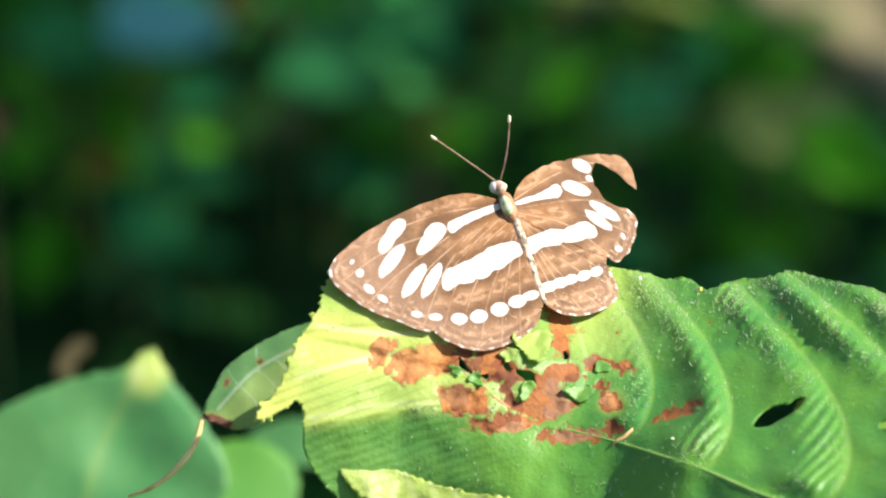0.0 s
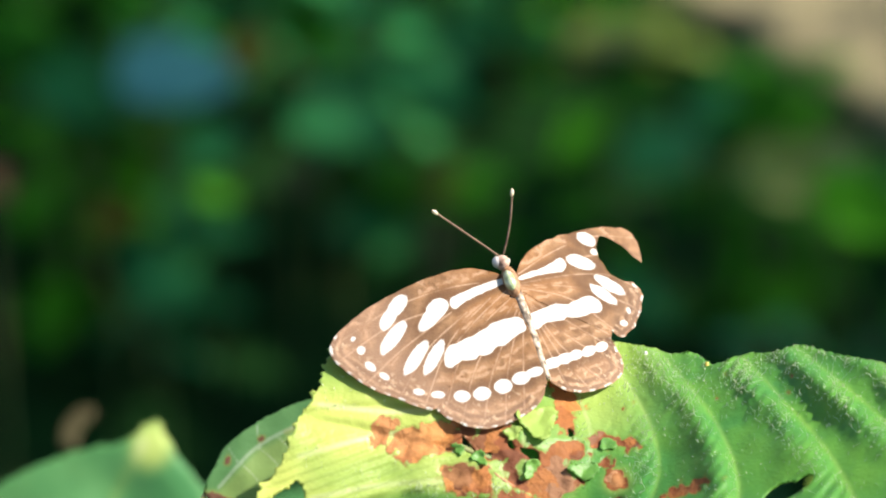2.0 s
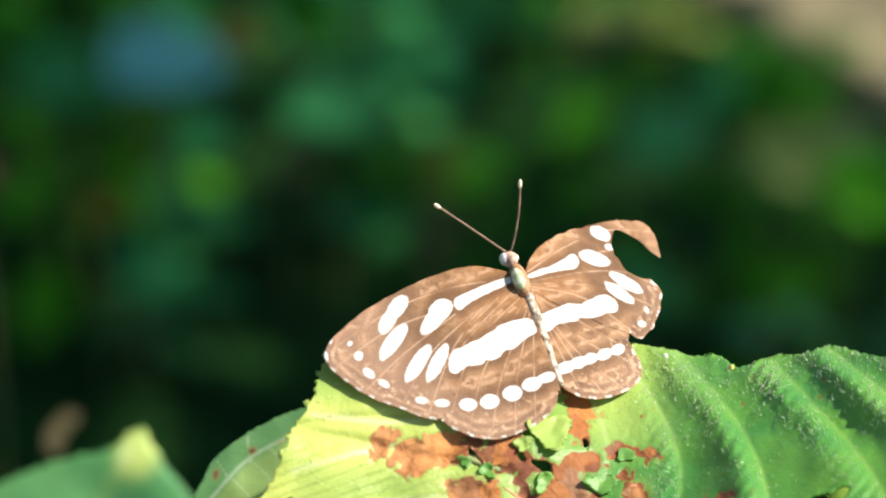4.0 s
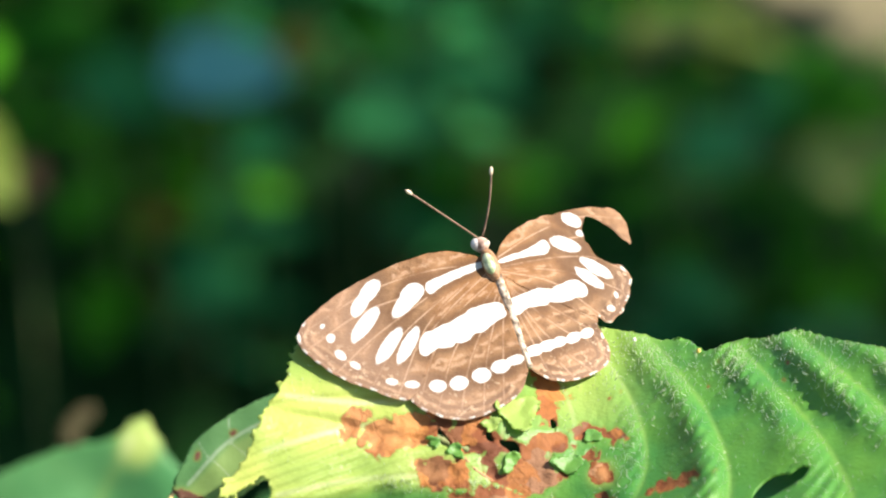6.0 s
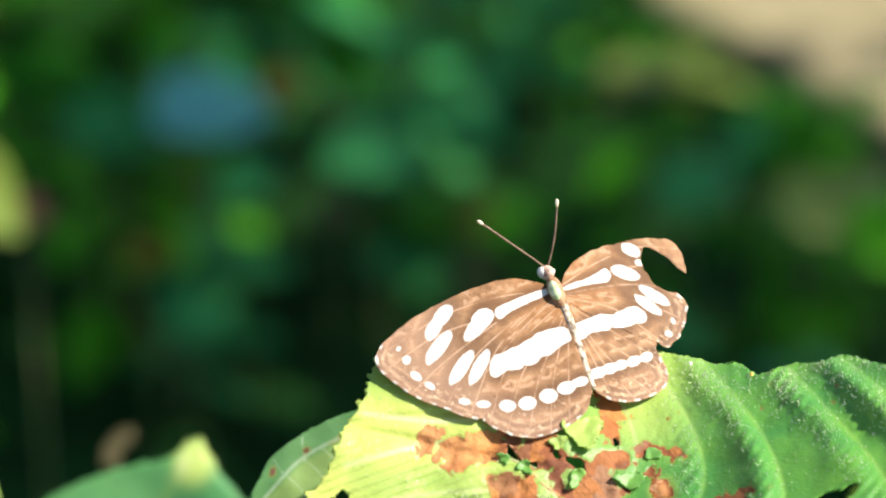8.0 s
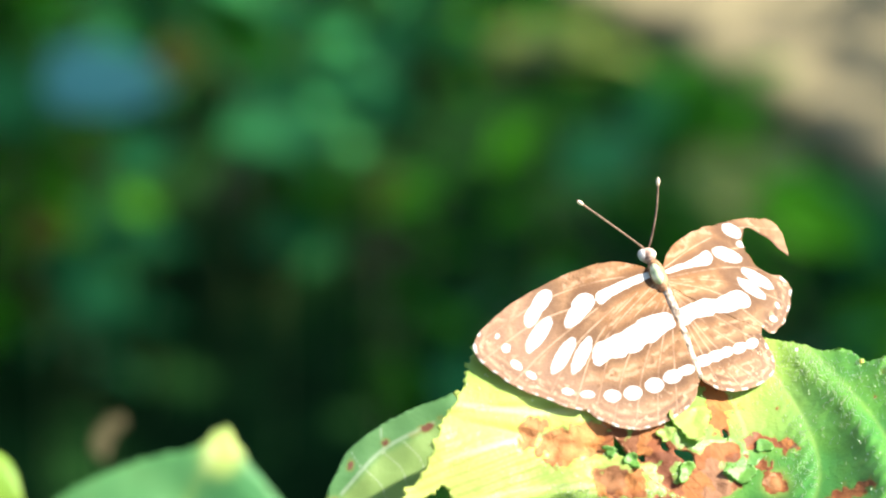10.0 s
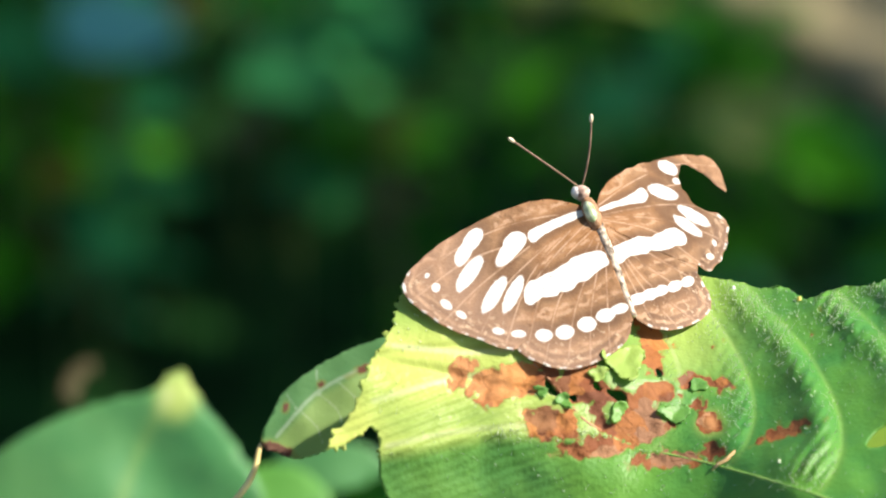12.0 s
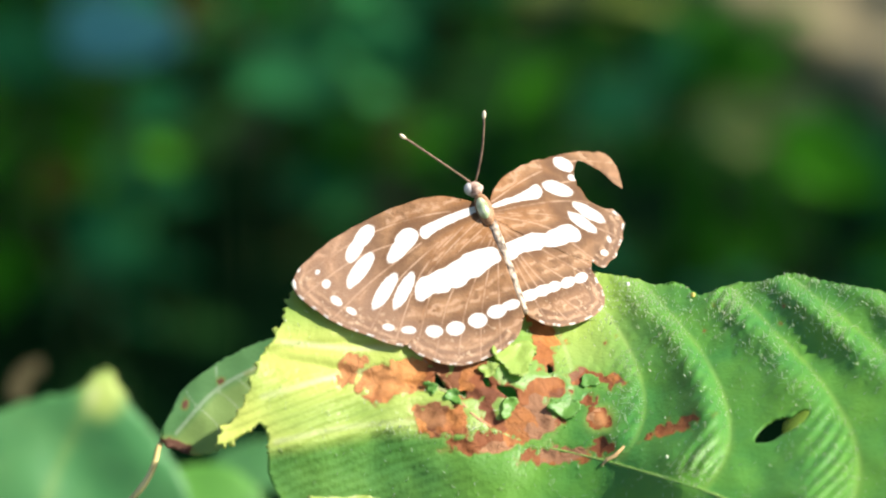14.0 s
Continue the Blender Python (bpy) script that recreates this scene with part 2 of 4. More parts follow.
def smooth(points, n=6, closed=True):
    """A Catmull-Rom line through points."""
    p = np.array(points, float)
    if closed:
        a, b, c, d = np.roll(p, 1, 0), p, np.roll(p, -1, 0), np.roll(p, -2, 0)
    else:
        e = np.vstack([2 * p[0] - p[1], p, 2 * p[-1] - p[-2]])
        a, b, c, d = e[:-3], e[1:-2], e[2:-1], e[3:]
    out = []
    for t in np.arange(n) / n:
        out.append(0.5 * (2 * b + (c - a) * t + (2 * a - 5 * b + 4 * c - d) * t**2 + (3 * b - a - 3 * c + d) * t**3))
    line = np.stack(out, 1).reshape(-1, p.shape[1])
    return line if closed else np.vstack([line, p[-1]])


def distance(x, y, line, closed=True, along=False):
    """Distance to a line: negative inside a closed one."""
    x, y = np.ravel(x), np.ravel(y)
    a = np.asarray(line, float)
    b = np.roll(a, -1, 0) if closed else a[1:]
    a = a if closed else a[:-1]
    best, inside, at = np.full(len(x), 1e9), np.zeros(len(x), bool), np.zeros(len(x))
    run = 0.0
    for (ax, ay), (bx, by) in zip(a, b):
        dx, dy = bx - ax, by - ay
        length = math.hypot(dx, dy) + 1e-9
        t = np.clip(((x - ax) * dx + (y - ay) * dy) / length**2, 0, 1)
        d = np.hypot(x - ax - t * dx, y - ay - t * dy)
        near = d < best
        best[near], at[near] = d[near], run + t[near] * length
        run += length
        if closed and dy:
            inside ^= ((ay > y) != (by > y)) & (x < ax + dx * (y - ay) / dy)
    sign = np.where(inside, -best, best) if closed else best
    return (sign, at) if along else sign


def oval(x, y, cx, cy, a, b, turn):
    """Distance in millimetres, roughly, to an oval: negative inside."""
    c, s = math.cos(radians(turn)), math.sin(radians(turn))
    u, v = (x - cx) * c + (y - cy) * s, (y - cy) * c - (x - cx) * s
    return (np.hypot(u / a, v / b) - 1) * min(a, b)


def ruffle(x, y, size, seed=0.0):
    return np.array([noise.noise((float(u) / size + seed, float(v) / size, seed)) for u, v in zip(np.ravel(x), np.ravel(y))])


def serrate(line, every, depth, seed=1):
    """Teeth along a closed margin."""
    line = np.asarray(line, float)
    rng = np.random.RandomState(seed)
    area = np.sum(line[:, 0] * np.roll(line[:, 1], -1) - line[:, 1] * np.roll(line[:, 0], -1))
    out = []
    for p, q in zip(line, np.roll(line, -1, 0)):
        d = q - p
        length = np.hypot(*d)
        normal = np.array([d[1], -d[0]]) / (length + 1e-9) * (1 if area > 0 else -1)
        k = max(1, int(round(length / every)))
        for i in range(k):
            lift = depth * rng.uniform(0.05, 1.45)
            out += [p + d * (i / k), p + d * ((i + 0.62) / k) + normal * lift]
    return np.array(out)


def sheet(name, line, depth, step, fields, holes=(), origin=None):
    """A thin curved blade inside a margin, less its holes: a grid drawn to the margin, with fields on its points."""
    line = np.asarray(line, float)
    lo, hi = line.min(0) - step, line.max(0) + step
    nx, ny = (np.ceil((hi - lo) / step)).astype(int) + 1
    gx, gy = np.meshgrid(lo[0] + step * np.arange(nx), lo[1] + step * np.arange(ny))
    x, y = gx.ravel(), gy.ravel()

    def reach(px, py):
        d = distance(px, py, line)
        for h in holes:
            d = np.maximum(d, -distance(px, py, h))
        return d

    d = reach(x, y)
    # Points near the margin are drawn onto it.
    near = np.abs(d) < 0.75 * step
    for _ in range(2):
        e = 0.02
        px, py = x[near], y[near]
        dd = reach(px, py)
        ux, uy = (reach(px + e, py) - dd) / e, (reach(px, py + e) - dd) / e
        g = np.maximum(ux**2 + uy**2, 0.3)
        x[near], y[near] = px - dd * ux / g, py - dd * uy / g
    keep = (d < 0.75 * step).reshape(ny, nx)
    ids = np.arange(nx * ny).reshape(ny, nx)
    quads = np.stack([ids[:-1, :-1], ids[:-1, 1:], ids[1:, 1:], ids[1:, :-1]], -1)
    ok = keep[:-1, :-1] & keep[:-1, 1:] & keep[1:, 1:] & keep[1:, :-1]
    quads = quads[ok]
    used = np.unique(quads)
    back = np.zeros(nx * ny, int)
    back[used] = np.arange(len(used))
    x, y = x[used], y[used]
    places = spread(x, y, depth(x, y))
    if origin is not None:
        places = places - np.array(origin)
    me = bpy.data.meshes.new(name)
    me.from_pydata(places.tolist(), [], back[quads].tolist())
    me.polygons.foreach_set("use_smooth", [True] * len(me.polygons))
    for key, f in fields.items():
        me.attributes.new(key, "FLOAT", "POINT").data.foreach_set("value", np.asarray(f(x, y), np.float32))
    me.update()
    return me


def thicken(ob, mm):
    m = ob.modifiers.new("thickness", "SOLIDIFY")
    m.thickness, m.offset = mm / 1000, -1
    return ob


def link(name, me, material, parent=None, label=""):
    ob = new(name, me)
    if not me.materials:
        me.materials.append(material)
    if parent:
        ob.parent = parent
    return tagged(ob, label)


def part(name, bm, material, parent, label=""):
    """A bmesh as one mesh object under a thing or a part."""
    me = bpy.data.meshes.new(name)
    bm.to_mesh(me)
    bm.free()
    me.polygons.foreach_set("use_smooth", [True] * len(me.polygons))
    return link(name, me, material, parent, label)


def thing(name, at, label, category, group="", kind=""):
    ob = new(name)
    ob.location = at
    ob.empty_display_size = 0.005
    return tagged(ob, label, category, group, kind)


def tube(bm, points, radii, sides=8):
    """A round, tapering rod along points (metres)."""
    pts = [Vector(p) for p in points]
    rings = []
    for i, p in enumerate(pts):
        d = (pts[min(i + 1, len(pts) - 1)] - pts[max(i - 1, 0)]).normalized()
        u = d.orthogonal().normalized() if i == 0 else (u - u.dot(d) * d).normalized()
        v = d.cross(u)
        rings.append([bm.verts.new(p + float(radii[i]) * (math.cos(a) * u + math.sin(a) * v)) for a in (2 * math.pi * k / sides for k in range(sides))])
    for r, s in zip(rings, rings[1:]):
        for k in range(sides):
            bm.faces.new((r[k], r[(k + 1) % sides], s[(k + 1) % sides], s[k]))
    bm.faces.new(rings[0][::-1])
    bm.faces.new(rings[-1])
    return bm


def ball(bm, at, axis, long, wide, high=None, seg=16):
    """An egg about at, long along axis."""
    z = Vector(axis).normalized()
    x = (RIGHT - RIGHT.dot(z) * z).normalized()
    y = z.cross(x)
    m = Matrix((x * wide, y * (high or wide), z * long)).transposed().to_4x4()
    m.translation = at
    bmesh.ops.create_uvsphere(bm, u_segments=seg, v_segments=seg // 2 + 2, radius=1, matrix=m)
    return bm


# ---- the damaged leaf on which the butterfly sits ----
LEAF = [(-27.6, -10.5), (-29.0, -13.9), (-30.2, -17.2), (-32.6, -20.8), (-34.0, -24.2), (-34.9, -26.9), (-36.8, -30.2), (-39.5, -33.9),
    (-37.3, -33.8), (-34.6, -31.9), (-32.4, -30.4), (-32.3, -32.3), (-31.8, -35.3), (-32.1, -38.2), (-30.7, -42.0), (-26.9, -46.6), (-18.5, -50.8),
    (-8.4, -52.9), (4.2, -54.6), (21.0, -57.5), (40.3, -59.2), (58.8, -57.1), (70.6, -50.4), (76.0, -40.3), (74.9, -30.2), (70.6, -22.2), (65.3, -16.5),
    (59.6, -12.4), (54.6, -11.3), (49.6, -10.5), (45.4, -9.4), (41.2, -10.6), (37.0, -10.8), (33.6, -12.1), (31.4, -12.6), (28.6, -10.9), (25.2, -11.1), (22.0, -10.1),
    (18.9, -9.7), (16.0, -9.1), (10.1, -8.4), (0.0, -7.6), (-11.8, -8.4), (-21.8, -9.2)]
HOLE_A = [(40.3, -34.4), (41.6, -32.3), (43.7, -30.9), (45.8, -30.7), (47.0, -29.8), (48.7, -29.6), (48.0, -31.2), (46.0, -32.6), (44.5, -33.4),
    (42.8, -34.4)]
HOLE_B = [(60.6, -34.0), (61.8, -33.0), (63.0, -32.9), (63.9, -31.9), (65.2, -31.9), (64.6, -32.9), (63.6, -33.5), (62.4, -34.5)]
DEAD = [(-20.3, -23.9, 1.3, 1.5, 0), (-19.3, -22.5, 1.2, 0.95, 9), (-12.2, -24.6, 6.0, 2.2, 8), (-15.6, -26.9, 1.4, 1.3, 10),
    (-6.4, -31.1, 3.72, 2.18, -6), (-1.9, -25.0, 3.72, 2.52, 16), (-0.2, -24.4, 1.98, 1.18, -58), (3.8, -29.6, 3.92, 3.19, -16),
    (7.2, -31.2, 4.4, 2.5, 27), (9.2, -26.5, 2.7, 1.7, 9), (0.4, -34.4, 4.22, 1.09, 6), (11.3, -36.4, 3.7, 0.85, 2), (8.1, -19.1, 2.75, 0.92, -83),
    (8.9, -21.0, 2.57, 0.76, -79), (15.1, -24.8, 1.5, 0.8, 0), (18.6, -25.4, 1.1, 0.6, 5), (17.0, -31.0, 1.4, 1.4, 4), (15.6, -28.2, 0.75, 0.7, 0),
    (17.6, -35.0, 1.1, 0.9, 13), (28.4, -32.0, 2.0, 0.5, 19), (8.2, -16.8, 2.53, 0.84, -42)]
GREEN = [(2.3, -29.2, 1.48, 1.68, 8), (3.4, -22.7, 3.46, 2.86, -14), (10.9, -29.0, 2.55, 1.68, -9), (-5.0, -27.7, 1.19, 1.34, -45),
    (-8.2, -26.5, 1.13, 0.84, -22), (3.8, -33.6, 1.51, 0.67, 34), (-4.4, -33.7, 3.2, 0.8, 6)]
GAPS = [(-6.6, -25.6, 1.9, 0.6, -60), (-3.2, -27.2, 0.9, 0.5, -45), (3.6, -27.0, 1.9, 0.8, -35), (0.4, -25.4, 1.2, 0.5, -70),
    (9.6, -23.6, 1.1, 0.4, -80)]
RIDGE = ([-60, -31.9, -25.2, -16.8, -3.4, 5.5, 18, 32, 44, 60, 90], [-37.5, -35.3, -34.2, -32.6, -32.4, -34.4, -37.4, -41.6, -46, -50, -56])
ROOTS = [-14, -2, 8.5, 19.3, 32.3, 51.9, 70, 86]     # where the side veins leave the rib


def vein_place(x, y):
    """Across the side veins: whole numbers on a vein; and the height above the rib."""
    h = np.clip(y - np.interp(x, *RIDGE), 0, 40)
    return np.interp(x - 0.882 * h + 0.0431 * h**2, ROOTS, range(len(ROOTS))), h


def ease(v, lo, hi):
    t = np.clip((v - lo) / (hi - lo), 0, 1)
    return t * t * (3 - 2 * t)


def leaf_depth(x, y):
    ridge = np.interp(x, *RIDGE)
    h = y - ridge
    right = ease(x, 10, 34)
    # the torn tip faces the eye; the sound half lies nearly level
    above = np.maximum(y, ridge)
    tip = -17.9 + 0.22 * (x + 20) + 0.36 * (above + 17)
    level = 5 + 1.35 * (above + 12.5) - 0.32 * (x - 30)
    tip += 0.50 * 2.0 * np.log1p(np.exp(np.clip((y + 16.5) / 2.0, -30, 30)))      # bends back under the wings
    up = ease(above, -26, -18)
    w = tip + ease((x - 2 + 5 * up) / (28 - 2 * up), 0, 1) * (level - tip)
    w += (-0.10 + 0.75 * ease(x, -18, 14)) * np.minimum(h, 0)      # the front half, folded down
    q, height = vein_place(x, y)
    u = q - np.floor(q)
    panel = np.sin(np.pi * u ** (1.5 + 0.9 * right)) * ease(height, 0, 5) * (0.35 + 0.65 * right)
    w -= (1.25 + 2.6 * right) * panel * (0.75 + 0.8 * ruffle(x, y, 13, 33))
    w += 0.045 * right * np.clip(y + 19, 0, 9) ** 2
    stripes = np.sin(2 * np.pi * (0.64 * y - 0.77 * x) / 1.8 + 2.6 * ruffle(x, y, 7, 3))
    w -= 0.50 * (1 - 0.3 * ease(x, 36, 48)) * stripes * np.sin(np.pi * u**2.4) * right * ease(height, 1, 4) * (0.10 + 0.90 * ease(u, 0.35, 0.75)) * (0.3 + 0.9 * np.clip(ruffle(x, y, 8, 17) + 0.3, 0, 1))
    left = 1 - ease(x, -8, 6)
    fan = np.sin(2 * np.pi * (0.93 * y - 0.36 * x) / 1.5 + 2.6 * ruffle(x, y, 6, 8))
    w -= fan * left * ease(-y, 22, 27) * np.where(h > 0, 0.09 + 0.04 * ease(-x, 12, 18), 0.045)
    w += 0.55 * np.exp(-((y + 24.0 + 0.22 * (x + 20)) / 0.9) ** 2) * left + 0.5 * np.exp(-((y + 20.2 - 0.1 * (x + 28)) / 0.8) ** 2) * left
    w += (0.6 + 0.7 * right) * ruffle(x, y, 11, 5) + (0.3 + 0.15 * right) * ruffle(x, y, 4, 9)
    w += ease(x, 9, 13) * ease(y, -27, -21) * (0.20 * ruffle(x, y, 1.3, 27) + 0.12 * ruffle(x, y, 0.7, 29))
    w += 3.5 * np.exp(-(((x + 1) / 8) ** 2 + ((y + 14.5) / 6.5) ** 2))      # hollow under the body
    brown = dead_field(x, y)
    w += 0.5 * ease(-brown, -0.6, 0.8) * (0.5 + ruffle(x, y, 2.2, 2) + 0.2 * ruffle(x, y, 0.9, 12))
    return w


def dead_field(x, y):
    d = np.full(np.shape(x), 9.0)
    for o in DEAD:
        d = np.minimum(d, oval(x, y, *o))
    for o in GREEN:
        d = np.maximum(d, -oval(x, y, *o))
    d = d - 0.35 + 0.95 * ruffle(x, y, 1.4, 4) + 0.55 * ruffle(x, y, 0.65, 6)
    for cx, cy in ((19.4, -18.6), (17.7, -19.7), (32.5, -17.8), (33.8, -14.1), (44.3, -14.2), (43.9, -16.8)):
        d = np.minimum(d, np.hypot(x - cx, y - cy) - 0.12)      # small rust specks
    return d


def yellowing(x, y):
    """The blade yellows from its damaged tip. Sunlight on the crest is painted in as extra yellow."""
    return np.clip((1 - ease(x + 0.25 * (y + 30), -22, 16)) * (0.9 + 0.5 * ruffle(x, y, 9, 14)) * (1 - 0.42 * np.exp(-(((x + 19) / 8) ** 2 + ((y + 30) / 3.6) ** 2))) * (0.10 + 0.90 * ease(y - np.interp(x, *RIDGE), -2.2, 1.2)) * (1 - 0.45 * ease(y, -19, -14)) + 0.5 * np.exp(-((x - 13) / 8) ** 2) * ease(y, -29, -20) + 0.9 * np.exp(-(((x - 17.2) / 1.8) ** 2 + ((y + 31) / 1.8) ** 2)), 0, 1)


def leaf_veins(x, y):
    q, height = vein_place(x, y)
    d = np.abs(q - np.round(q)) * 13 * np.where(height > 0.3, 1, 6)
    d = np.where(x < -4, 9, d)
    for line in ([(-12.6, -20), (-20, -20.3), (-30, -19.3)], [(-10, -24), (-20, -24), (-33, -27.5)], [(-6, -31), (-20, -32), (-31, -34.2)]):
        d = np.minimum(d, distance(x, y, smooth(line, 6, False), False))
    return d


def gap_line(cx, cy, a, b, turn):
    c, s = math.cos(radians(turn)), math.sin(radians(turn))
    ang = np.linspace(0, 2 * np.pi, 18, endpoint=False)
    k = 1 + 0.25 * np.sin(3 * ang + cx)
    return np.stack([cx + k * (a * np.cos(ang) * c - b * np.sin(ang) * s), cy + k * (a * np.cos(ang) * s + b * np.sin(ang) * c)], 1)


def perch_leaf():
    leaf = thing("leaf", HEART, "large hairy green leaf with eaten rust-brown patches and holes", "leaf")
    line = smooth(LEAF, 3)
    fine, coarse = serrate(line, 2.6, 0.26, 4), serrate(line, 2.6, 0.85, 4)
    margin = np.where((fine[:, :1] < -22) & (fine[:, 1:] > -36), coarse, fine)      # the torn tip is toothed deepest
    holes = [smooth(HOLE_A, 3), smooth(HOLE_B, 3)] + [gap_line(*g) for g in GAPS]
    me = sheet("blade", margin, leaf_depth, 0.33, {"dead": dead_field, "vein": leaf_veins, "yellow": yellowing}, holes)
    thicken(link("blade", me, BLADE, leaf), 0.28)
    # the lower margin, rolled up and pale
    roll = smooth([(-26, -42.8), (-24.8, -41.3), (-22.3, -40.5), (-17.6, -42), (-12.6, -44.1), (-5.9, -45.8), (1.7, -47), (1.7, -50.8), (-12.6, -49.6), (-21.8, -47)], 4)

    def rolled(x, y):
        return leaf_depth(x, y) - 1.2 + 0.9 * (y + 45) * 0.5 + 0.5 * ruffle(x, y, 2.5, 61)

    me = sheet("curled_margin", serrate(roll, 1.6, 0.3, 6), rolled, 0.4, {"dead": lambda x, y: x * 0 + 9.0, "vein": lambda x, y: np.abs(np.sin(x * 0.9 + 0.4 * y)), "yellow": lambda x, y: x * 0 + 0.6})
    thicken(link("curled_margin", me, BLADE, leaf, "rolled pale yellow leaf edge"), 0.28)
    # the midrib, dried where the blade is eaten
    line = smooth([(-12.6, -19.3), (-8.4, -22.7), (-4.6, -26.9), (-1.3, -30.7), (5.5, -34.2), (18.1, -37.3), (32.3, -41.5), (43.8, -46), (62, -51), (80, -57)], 5, False)
    w = leaf_depth(line[:, 0], line[:, 1])
    pts = spread(line[:, 0], line[:, 1], w + 0.22)
    dry = 18
    part("dried_midrib", tube(bmesh.new(), pts[:dry], np.linspace(0.00016, 0.00026, dry)), DRY_RIB, leaf, "dried brown midrib")
    part("midrib", tube(bmesh.new(), pts[dry - 1:], np.linspace(0.00016, 0.00052, len(pts) - dry + 1)), RIB, leaf, "pale green midrib")
    # shreds of green blade that curl up among the brown
    for k, (cx, cy, a, b2, turn, up) in enumerate(((4.6, -21.6, 2.9, 2.3, -20, 1.6), (3.6, -29.0, 1.5, 0.9, 60, 1.2), (12.0, -29.4, 2.2, 1.2, -5, 0.9),
                                                   (-4.6, -27.4, 1.2, 0.8, -40, 1.1), (-8.0, -26.0, 1.0, 0.6, -30, 1.0), (0.6, -23.4, 1.3, 1.0, 20, 1.3), (15.6, -25.2, 1.3, 0.8, 10, 0.8))):
        shred = gap_line(cx, cy, a, b2, turn)
        shred = serrate(shred + 0.35 * np.stack([ruffle(shred[:, 0], shred[:, 1], 0.8, 71 + k), ruffle(shred[:, 0], shred[:, 1], 0.8, 81 + k)], 1), 0.9, 0.25, k)

        def curled(x, y, cx=cx, cy=cy, up=up):
            d = np.hypot(x - cx, y - cy)
            return leaf_depth(x, y) - 0.25 - up * 0.22 * d**1.3 + 0.3 * ruffle(x, y, 1.4, 91)

        me = sheet("blade_shred", shred, curled, 0.25, {"dead": lambda x, y: x * 0 + 9.0, "vein": lambda x, y: x * 0 + 9.0, "yellow": lambda x, y, k=k: x * 0 + (0.5 if k in (0, 5) else 0.1)})
        thicken(link("blade_shred", me, BLADE, leaf, "curled green shred of leaf"), 0.2)
    # short hairs
    rng = np.random.RandomState(7)
    count = 60000
    xs, ys = rng.uniform(-32, 68, count), rng.uniform(-46, -9, count)
    ok = (distance(xs, ys, margin) < -0.05) & (dead_field(xs, ys) > 0.2)
    for h in holes:
        ok &= distance(xs, ys, h) > 0.2
    # dense towards the upper margin and along the fold, thin elsewhere
    fold = np.exp(-((ys - np.interp(xs, *RIDGE)) / 0.9) ** 2) * (1 - ease(xs, 2, 14)) * ease(xs, -22, -10)
    crest = ease(xs, 8, 14) * (0.08 + 0.92 * np.exp(-((distance(xs, ys, margin) + 0.5) / 7.0) ** 2))
    # density also follows the sun: the panels' shaded sides get few hairs
    lit = np.modf(vein_place(xs, ys)[0])[0]
    crest *= 0.25 + 0.75 * ease(lit, 0.35, 0.7) * ease(xs, 8, 20)
    crest = np.maximum(crest, 0.30 * ease(lit, 0.45, 0.75) * ease(xs, 8, 14) * (ys > np.interp(xs, *RIDGE)))
    ok &= rng.rand(count) < np.maximum(np.maximum(crest, 0.02), 0.8 * fold) * (0.3 + np.clip(2 * ruffle(xs, ys, 6, 51) + 0.4, 0, 1))
    xs, ys = xs[ok], ys[ok]
    ws = leaf_depth(xs, ys)
    roots = spread(xs, ys, ws)
    verts, faces = [], []
    for p, j in zip(roots, rng.normal(size=(len(xs), 4))):
        up = Vector((0, -0.35, 0.95)) + 0.28 * Vector(j[:3])
        up.normalize()
        length, r = 0.00055 * (1 + 0.3 * j[3]), 0.00005
        side = up.orthogonal().normalized() * r
        other = up.cross(side)
        k = len(verts)
        verts += [Vector(p) + side, Vector(p) - 0.5 * side + other, Vector(p) - 0.5 * side - other, Vector(p) + up * length]
        faces += [(k, k + 1, k + 3), (k + 1, k + 2, k + 3), (k + 2, k, k + 3)]
    me = bpy.data.meshes.new("leaf_hairs")
    me.from_pydata(verts, [], faces)
    tagged(link("leaf_hairs", me, HAIR, leaf, "fine whitish hairs"), kind="stuff")
    return leaf


perch_leaf()


def straw():
    s = thing("plant_debris", spot(19, -36.5, float(leaf_depth(np.array([19.0]), np.array([-36.5]))[0])), "short pale orange bit of straw on the leaf", "debris")
    line = np.array([(17.4, -38.0), (18.4, -37.0), (19.6, -36.4), (20.9, -35.0)])
    pts = spread(line[:, 0], line[:, 1], leaf_depth(line[:, 0], line[:, 1]) - 0.3) - np.array(s.location - HEART)
    part("stalk", tube(bmesh.new(), pts, [0.0001, 0.00028, 0.0003, 0.00012], 7), simple("straw", (0.55, 0.28, 0.10), (0.75, 0.50, 0.24), 500, 0.6), s)


straw()


def crumb(x, y, size, material, label, lift):
    w = float(leaf_depth(np.array([x]), np.array([y]))[0])
    d = thing("plant_debris", spot(x, y, w), label, "debris")
    bm = ball(bmesh.new(), -AWAY * size * lift, UP, size, size * 0.8, size * 0.7, 12)
    for v in bm.verts:
        v.co *= 1 + 0.25 * noise.noise(v.co * 3000)
    part("grain", bm, material, d)


crumb(20.9, -10.9, 0.00034, simple("white_grain", (0.75, 0.75, 0.70), (0.85, 0.85, 0.82), 900, 0.5), "tiny white grain stuck near the leaf's margin", 0.6)
crumb(30.7, -12.6, 0.00042, simple("yellow_grain", (0.62, 0.42, 0.06), (0.80, 0.62, 0.16), 900, 0.5), "tiny yellow grain in the notch of the leaf", 0.5)
crumb(27.4, -36.6, 0.00030, simple("pale_grain", (0.60, 0.68, 0.40), (0.78, 0.82, 0.60), 900, 0.5), "tiny pale grain lying on the leaf", 0.6)

